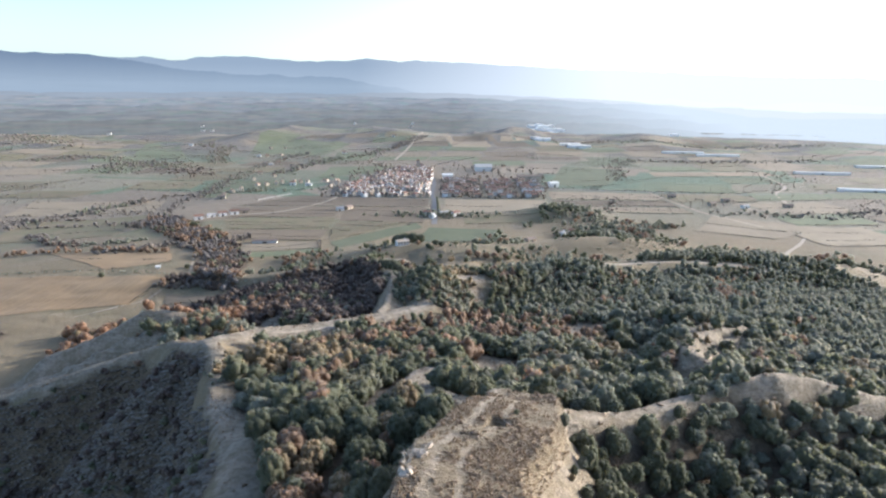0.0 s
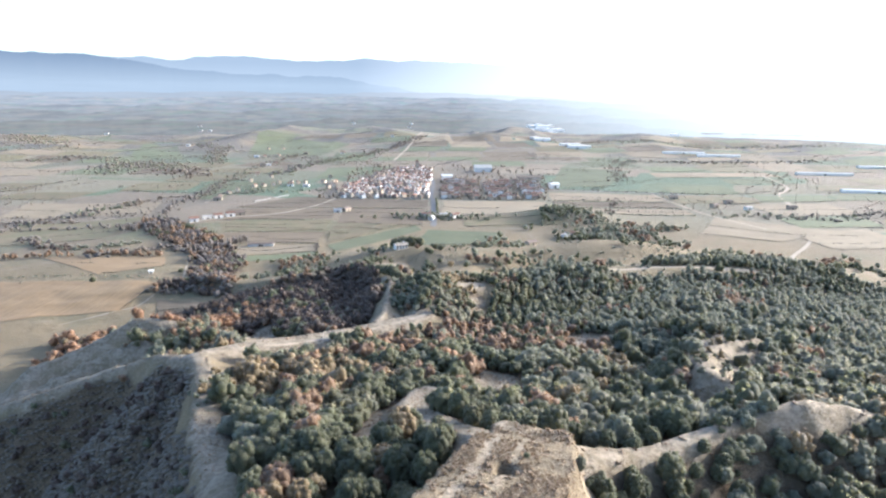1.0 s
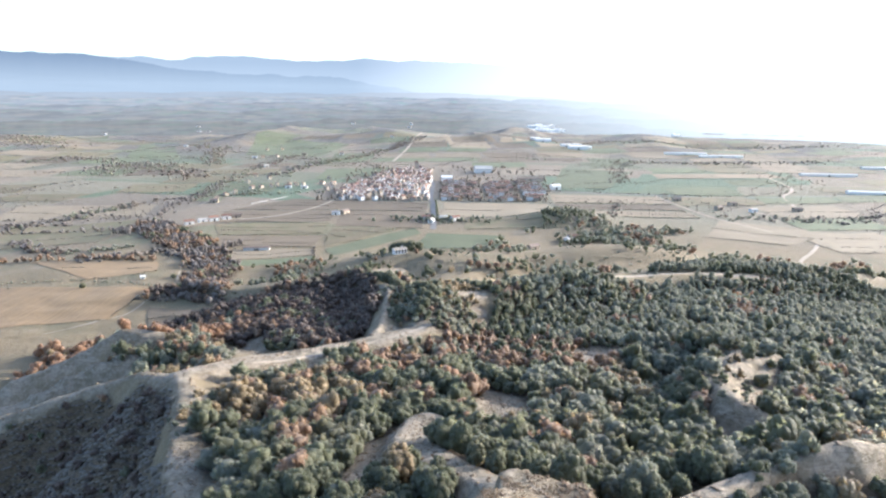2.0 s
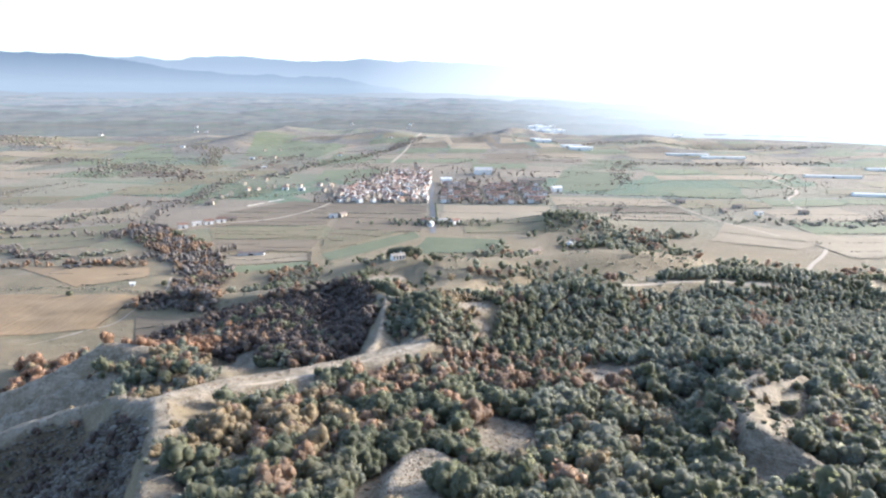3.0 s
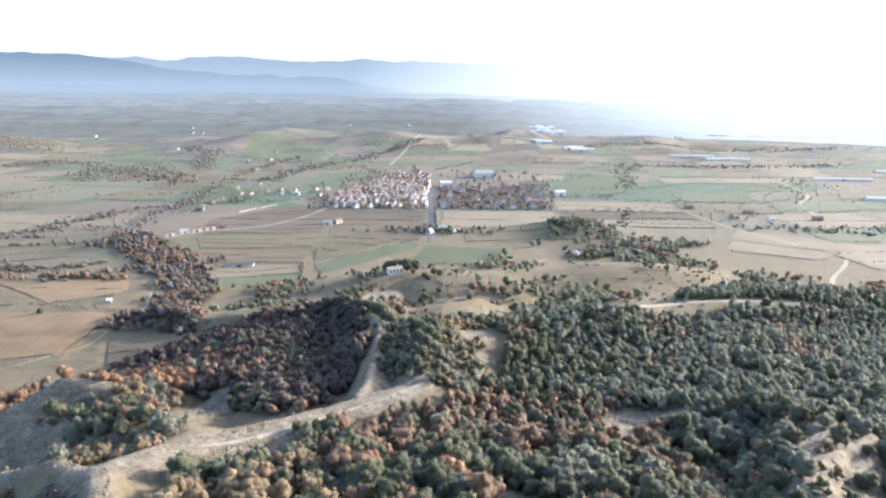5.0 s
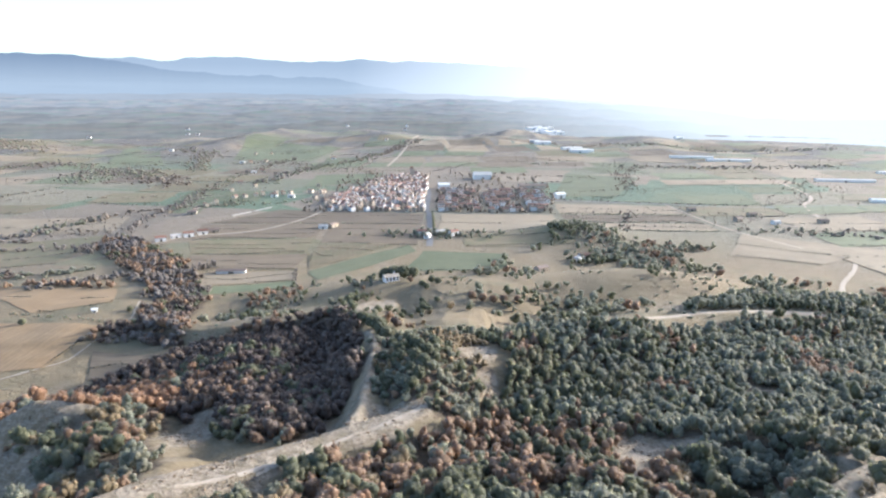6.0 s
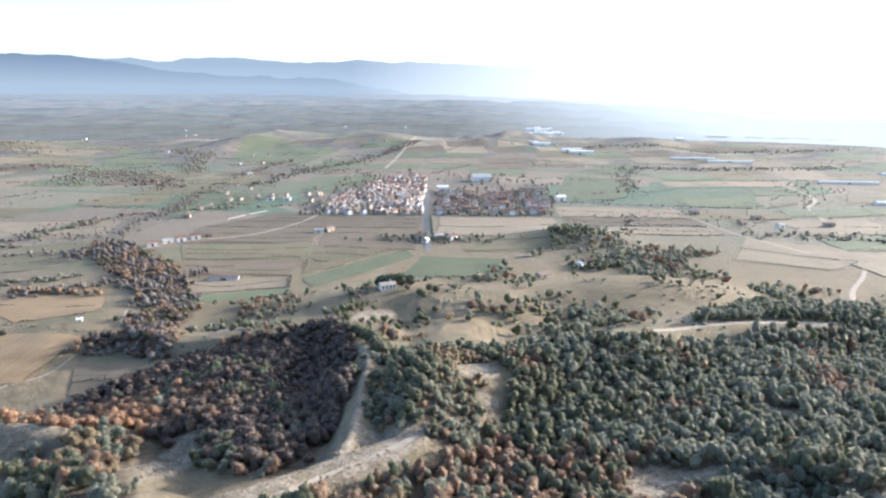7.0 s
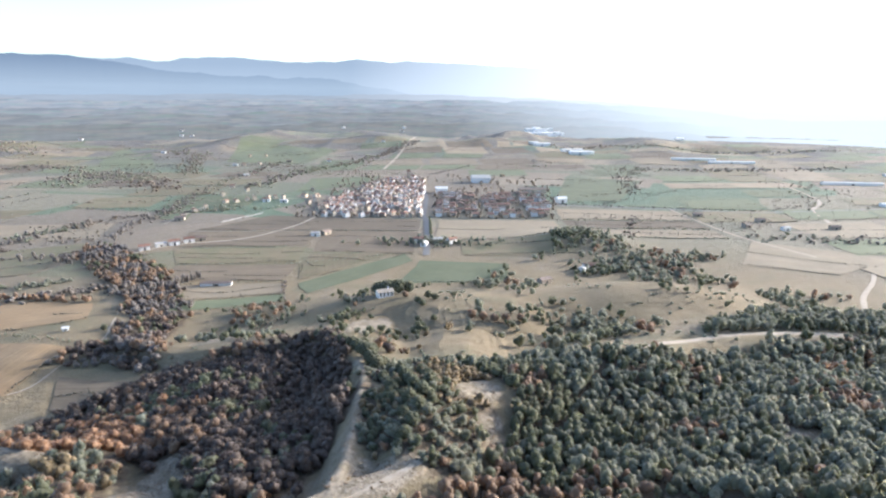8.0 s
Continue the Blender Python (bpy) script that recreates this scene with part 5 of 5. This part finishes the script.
def village():
    rng = random.Random(4)
    old = []
    for w, d, h, rise, wall, roof, words in (
            (9, 8, 6.5, 1.7, PLASTER, TILES, "pale plastered village house with a clay tile roof"),
            (7.5, 9, 7.5, 1.6, PLASTER, OLD_TILES, "tall pale village house with a weathered tile roof"),
            (11, 8, 5.5, 1.6, OCHRE, TILES, "ochre village house with a clay tile roof"),
            (8, 8, 6.5, 1.5, STONE, OLD_TILES, "rubble stone village house with a weathered tile roof"),
            (12, 9, 7, 2.0, PLASTER, TILES, "long pale village house with a clay tile roof"),
            (7, 7, 8, 1.4, OCHRE, OLD_TILES, "narrow ochre village house with an old tile roof")):
        old.append(make_house(w * 0.64, d * 0.64, h * 0.72, rise * 0.75, wall, roof, words, "houses of the old village"))
    new_town = [make_house(7, 7.5, 4.5, 1.4, OCHRE, TILES, "terraced brick-coloured house with a clay tile roof", "terraced houses"),
                make_house(7.5, 8, 4.5, 1.4, STONE, TILES, "terraced dull house with a red tile roof", "terraced houses"),
                make_house(7, 7.5, 5.0, 1.4, PLASTER, OLD_TILES, "terraced pale house with a brown tile roof", "terraced houses")]
    sites = []

    def put(masters, x, y, turn):
        sites.append((y, rng.choice(masters), pose(x, y, float(ground_z(x, y)), 0, 0, turn)))
    core = [(-155, 812), (-30, 812), (-36, 1140), (-60, 1175), (-108, 1115), (-165, 890)]
    y = 818.0
    while y < 1175:
        x = -165.0
        while x < -30:
            px, py = x + rng.uniform(-2, 2), y + rng.uniform(-3, 3)
            if inside(core, np.array(px), np.array(py)) and rng.random() < (0.6 if py < 850 else 0.88):
                put(old, px, py, rng.choice((-30, 60, -45, -20, 75, 40)) + rng.uniform(-8, 8))
            x += rng.uniform(6.6, 9.6)
        y += rng.uniform(9.5, 12.5)
    for row in range(8):
        y = 822 + row * 22
        for col in range(17):
            x = -8 + col * 8.7
            if x > 118 + 0.25 * (y - 815) or rng.random() < 0.16 or col in (6, 12):
                continue
            put(new_town, x, y + 4 * math.sin(col * 0.6) + rng.uniform(-2, 2), (0 if row % 2 else 180) + rng.choice((0, 0, 90, 8, -8)))
    for x, y in ((-300, 800), (-303, 842), (-300, 860), (-290, 905), (-277, 913), (-268, 922), (-262, 930), (-244, 934), (-232, 946), (-220, 938), (-196, 956), (-184, 948), (-176, 960), (-180, 900), (-172, 915),
                 (-310, 960), (-298, 1010), (-330, 1040), (-360, 1180), (-345, 1200), (-400, 1330), (-380, 1350), (-300, 1150), (-410, 1500), (-440, 1480), (-200, 1010)):
        put(old[2:4] + old[5:], x + rng.uniform(-4, 4), y + rng.uniform(-4, 4), rng.uniform(0, 180))
    sites.sort(key=lambda s: s[0])
    used = set()
    paints = [PLASTER, OCHRE, STONE, TILES, OLD_TILES]
    joined = bmesh.new()
    for i, (far, ob, m) in enumerate(sites):
        if ob.name not in used:
            used.add(ob.name)
            ob.matrix_world = m
        elif i < 300:
            copy_thing(ob, m)
        else:
            for piece in ob.children:
                if piece.name.startswith(("wall", "roof")):
                    piece_co = [joined.verts.new(m @ v.co) for v in piece.data.vertices]
                    for p in piece.data.polygons:
                        face = joined.faces.new([piece_co[k] for k in p.vertices])
                        face.material_index = paints.index(piece.data.materials[0])
    me = bpy.data.meshes.new("far_houses")
    joined.to_mesh(me)
    joined.free()
    for mat in paints:
        me.materials.append(mat)
    tagged(new("far_houses", me), "crowded pale houses at the back of the village", "houses", kind="stuff")


village()


def village_trees():
    rng = np.random.default_rng(55)
    x, y = scatter(rng, -175, 150, 812, 1190, 9)
    ok = ((x > -30) & (rng.uniform(size=len(x)) < 0.34) & (y < 1020)) | ((y < 845) & (rng.uniform(size=len(x)) < 0.4)) | (rng.uniform(size=len(x)) < 0.16)
    ok &= (x < 130 + 0.2 * (y - 815)) & (np.abs(x + 24) > 6)
    x, y = x[ok], y[ok]
    r = rng.uniform(1.5, 3.2, len(x))
    plant_stuff("garden_trees", FAR, x, y, r, r * rng.uniform(0.9, 1.6, len(x)), HAZED_WINTER, "grey-brown garden trees among the village houses", "trees", rng)
    x, y = rng.normal(-10, 34, 90), rng.normal(688, 9, 90)
    r = rng.uniform(1.2, 2.8, 90)
    plant_stuff("garden_trees", FAR, x, y, r, r * 1.2, OLIVE, "trees round a farmstead at the road", "trees", rng)


village_trees()


def make_hall(w, d, h, rise, roof, label, wall=PLASTER, name="hall", group=""):
    hall = tagged(new(name), label, "building", group)
    part("wall", gable_wall(w, d, h, rise, wall), hall)
    part("roof", gable_roof(w, d, h, rise, roof, 0.6, 0.3), hall)
    door = part("door", box_mesh("door", min(4, w * 0.2), 0.2, min(4, h * 0.7), DARK), hall)
    door.location = (0, -d / 2, 0)
    return hall


set_down(make_hall(17, 13, 7, 2, SHEET, "white village hall with a pale metal roof"), -6, 1005, 0)
set_down(make_hall(30, 22, 8, 4, GREY_ROOF, "grey sports hall with a curved roof"), 58, 1120, 4)
set_down(make_hall(40, 14, 6, 2, OLD_TILES, "long low building with a brown roof", OCHRE), 128, 1010, 3)
set_down(make_hall(14, 9, 6, 2, SHEET, "small white warehouse beside the road"), 155, 925, 20)
tower = tagged(new("church_tower"), "square stone church tower with a pyramid roof", "tower")
part("shaft", box_mesh("shaft", 6, 6, 17, STONE, -1), tower)
cone = bmesh.new()
bmesh.ops.create_cone(cone, cap_ends=True, segments=4, radius1=4.8, radius2=0.1, depth=4, matrix=Matrix.Translation((0, 0, 18)) @ Matrix.Rotation(radians(45), 4, "Z"))
cone_me = bpy.data.meshes.new("roof")
cone.to_mesh(cone_me)
cone.free()
cone_me.materials.append(TILES)
part("roof", cone_me, tower)
set_down(tower, -62, 1130, 10)

# farms and single buildings
farmhouse = make_house(9.5, 6.0, 3.3, 1.2, PLASTER, STONE, "white farmhouse with a pale roof on the plateau among oaks", "", name="farmhouse", columns=4)
set_down(farmhouse, -37, 472, 24)
shed = make_hall(22, 5, 2.3, 0.8, OLD_TILES, "long white farm shed between bare fields", PLASTER, "farm_shed")
set_down(shed, -170, 549, 7)
hut = make_hall(2.6, 2.4, 1.8, 0.6, SHEET, "small white hut in the stubble fields", PLASTER, "field_hut")
set_down(hut, -222, 451, 20)


def farm_buildings():
    rng = random.Random(9)
    masters = [make_hall(10, 6, 3.6, 1.3, OLD_TILES, "low stone farm building with a tiled roof", STONE, "farm_building", "farm buildings"),
               make_hall(9, 6, 4.2, 1.4, TILES, "low pale farm building with a tiled roof", PLASTER, "farm_building", "farm buildings"),
               make_hall(9, 5.5, 3.2, 1.0, GREY_ROOF, "pale farm barn with a grey roof", PLASTER, "barn", "farm buildings")]
    used = set()
    spots = [(-275, 655, 30), (-266, 668, 35), (-256, 674, 30), (-246, 684, 30), (-238, 692, 20), (-301, 792, 5), (-131, 716, 0), (-122, 722, 60), (-26, 690, 0), (-8, 694, 20),
             (6, 688, 40), (-20, 676, 80), (74, 552, 35), (118, 598, 10), (112, 592, 60), (365, 756, 20), (-640, 1500, 0), (-600, 1480, 20), (-420, 1330, 0),
             (-250, 1420, 10), (-330, 1400, 0), (-350, 1180, 30), (-240, 920, 10), (-215, 915, 0), (-170, 1780, 0), (300, 830, 0), (360, 800, 10), (420, 760, 0), (330, 770, 30)]
    for x, y, turn in spots:
        ob = rng.choice(masters)
        m = pose(x, y, float(ground_z(x, y)), 0, 0, turn)
        if ob.name in used:
            copy_thing(ob, m)
        else:
            used.add(ob.name)
            ob.matrix_world = m


farm_buildings()
strip = make_hall(28, 0.8, 0.45, 0.15, GREY_ROOF, "long pale plastic tunnel beside the village fields", GREY_ROOF, "polytunnel", "plastic tunnels")
set_down(strip, -243, 793, 62)
copy_thing(strip, pose(-227, 823, float(ground_z(-227, 823)), 0, 0, 62))


def industry():
    rng = random.Random(12)
    big = make_hall(46, 26, 8, 1.5, SHEET, "white factory hall with a metal roof far out in the plain", PLASTER, "factory_hall", "factory halls")
    small = make_hall(26, 16, 7, 1.2, SHEET, "white warehouse far out in the plain", PLASTER, "warehouse", "factory halls")
    for i, (x, y, turn, ob) in enumerate([(319, 1580, 0, big), (345, 1600, 0, small), (300, 1640, 10, small), (270, 1850, 0, big), (250, 1870, 0, small), (330, 1660, 0, small)]):
        m = pose(x, y, float(ground_z(x, y)) - 0.5, 0, 0, turn)
        if i in (0, 1):
            ob.matrix_world = m
        else:
            copy_thing(ob, m)
    for i in range(26):
        x, y = 344 + rng.uniform(-50, 50), 2250 + rng.uniform(-40, 45)
        copy_thing(rng.choice((big, small, small)), pose(x, y, on_hills(x, y) - 1.5, 0, 0, rng.choice((0, 90, 10))))
    for i in range(24):
        x, y = 640 + rng.uniform(-150, 150), 2100 + rng.uniform(-60, 60)
        copy_thing(small, pose(x, y, on_hills(x, y) - 1.5, 0, 0, rng.choice((0, 90, 10))))
    cottage = make_hall(11, 8, 4.5, 1.2, OLD_TILES, "small pale house far out among the hills", PLASTER, "far_house", "houses among the far hills")
    for i in range(14):
        a, r = radians(rng.uniform(-34, 4)), rng.uniform(2150, 2320)
        m = pose(r * math.sin(a), r * math.cos(a), on_hills(r * math.sin(a), r * math.cos(a)) - 1.5, 0, 0, rng.choice((0, 90, 10)))
        if i:
            copy_thing(cottage, m)
        else:
            cottage.matrix_world = m
    shed = make_hall(95, 10, 4, 1.2, SHEET, "long white greenhouse in the plain", SHEET, "greenhouse", "greenhouses")
    for i, (x, y, turn) in enumerate([(620, 1442, -6), (680, 1132, -6), (860, 1240, -5), (560, 1500, -10), (620, 900, -12)]):
        m = pose(x, y, float(ground_z(x, y)) - 0.5, 0, 0, turn)
        if i:
            copy_thing(shed, m)
        else:
            shed.matrix_world = m


industry()


def single_trees(kind, spots, label):
    """Trees that stand alone or in twos and threes."""
    rng = np.random.default_rng(len(spots))
    master = None
    for x, y, r in spots:
        m = pose(x, y, float(ground_z(x, y)) - 0.1, 0, 0, rng.uniform(0, 360))
        if master is None:
            master = make_tree(kind, rng)
            tagged(master, label, "tree", "single trees")
            master.matrix_world = m @ Matrix.Scale(r, 4)
        else:
            ob = copy_thing(master, m)
            ob.scale = (r, r, r)


single_trees("holm", [(-41, 225.5, 1.8), (-42, 482, 5.2), (-36, 482, 5.8), (-29, 480, 5.6), (-23, 482, 4.8), (-34, 488, 5.4), (-10, 463, 3.0), (-6, 458, 2.8), (-16, 456, 2.6), (-13, 449, 2.4),
                      (5, 467, 2.0), (-6, 425, 2.2), (-15, 430, 2.0), (-255, 432, 2.6), (-200, 452, 2.4), (12, 92.5, 0.5), (22.6, 97, 1.7)],
             "round dark holm oak standing in dry pasture")
single_trees("russet", [(14, 424, 3.0), (20, 421, 3.0), (26, 419, 2.8), (32, 420, 2.8), (40, 422, 2.6), (-24, 466, 2.4)], "brown leafless oak in a row on the plateau")


# ---- the rim of the flat hilltop ----
def make_rock(size, seed, x, y, sink=0.3):
    rng = np.random.default_rng(seed)
    v = ICO[0] * np.array(size) * (1 + rng.uniform(-0.22, 0.22, (len(ICO[0]), 1)))
    v = np.round(v / 0.22) * 0.22 * 0.5 + v * 0.5
    ob = tagged(new("rock", mesh_from("rock", v, ICO[1], STONE)), "pale crumbling marl rock on the hilltop rim", "rock", "rocks of the rim")
    ob.matrix_world = pose(x, y, float(ground_z(x, y)) + size[2] * (1 - 2 * sink) * 0.5, rng.uniform(-15, 15), rng.uniform(-15, 15), rng.uniform(0, 360))
    return ob


for i in range(9):
    random_rim = random.Random(i)
    t = random_rim.random()
    make_rock([random_rim.uniform(0.25, 0.75) for k in range(3)], i, -3.4 + 2.6 * t + random_rim.uniform(-0.7, 0.7), 69 + 9 * t + random_rim.uniform(-1, 1))


def make_dead_shrub(x, y, seed):
    """A leafless bleached shrub: a few bent stems, each with twigs."""
    rng = random.Random(seed)
    shrub = tagged(new("dead_shrub"), "bleached leafless shrub on the hilltop rim", "shrub", "dead shrubs")
    for i in range(7):
        bm = bmesh.new()
        lean, turn, length = rng.uniform(0.2, 0.9), rng.uniform(0, 6.28), rng.uniform(0.9, 2.0)
        stem = Matrix.Rotation(turn, 4, "Z") @ Matrix.Rotation(lean, 4, "Y")
        bmesh.ops.create_cone(bm, cap_ends=True, segments=5, radius1=0.07, radius2=0.02, depth=length, matrix=stem @ Matrix.Translation((0, 0, length / 2 - 0.1)))
        for k in range(3):
            up = length * rng.uniform(0.4, 0.9)
            twig = stem @ Matrix.Translation((0, 0, up)) @ Matrix.Rotation(rng.uniform(0, 6.28), 4, "Z") @ Matrix.Rotation(0.8, 4, "Y") @ Matrix.Translation((0, 0, 0.3))
            bmesh.ops.create_cone(bm, cap_ends=True, segments=4, radius1=0.03, radius2=0.01, depth=0.6, matrix=twig)
        me = bpy.data.meshes.new("branch")
        bm.to_mesh(me)
        bm.free()
        me.materials.append(WOOD)
        part("branch", me, shrub)
    shrub.matrix_world = pose(x, y, float(ground_z(x, y)))
    return shrub


make_dead_shrub(-2.6, 75.2, 1)
make_dead_shrub(-1.0, 76.6, 2)
make_dead_shrub(-3.0, 72.6, 3)


single_trees("holm", [(-11, 268, 2.3), (-9, 273, 2.6), (-12, 278, 2.4), (-8, 281, 2.8), (-11, 286, 3.0), (-7, 290, 2.9), (-10, 295, 2.7), (-5, 298, 3.0), (-12, 302, 2.8), (-6, 306, 2.7),
                      (-14, 311, 2.9), (-8, 316, 2.6), (-16, 322, 2.8), (-20, 330, 2.7), (-24, 338, 2.9), (-16, 290, 2.2), (-18, 300, 2.4), (-22, 318, 2.5), (-26, 334, 3.4), (-29, 340, 3.6), (-31, 347, 3.6), (-34, 353, 3.8), (-37, 360, 3.6), (-41, 367, 3.6), (-46, 374, 3.4), (-30, 353, 3.2), (-36, 368, 3.2), (-52, 381, 3.2), (-60, 388, 3.0)],
             "dark holm oak on the crest above the hollow")
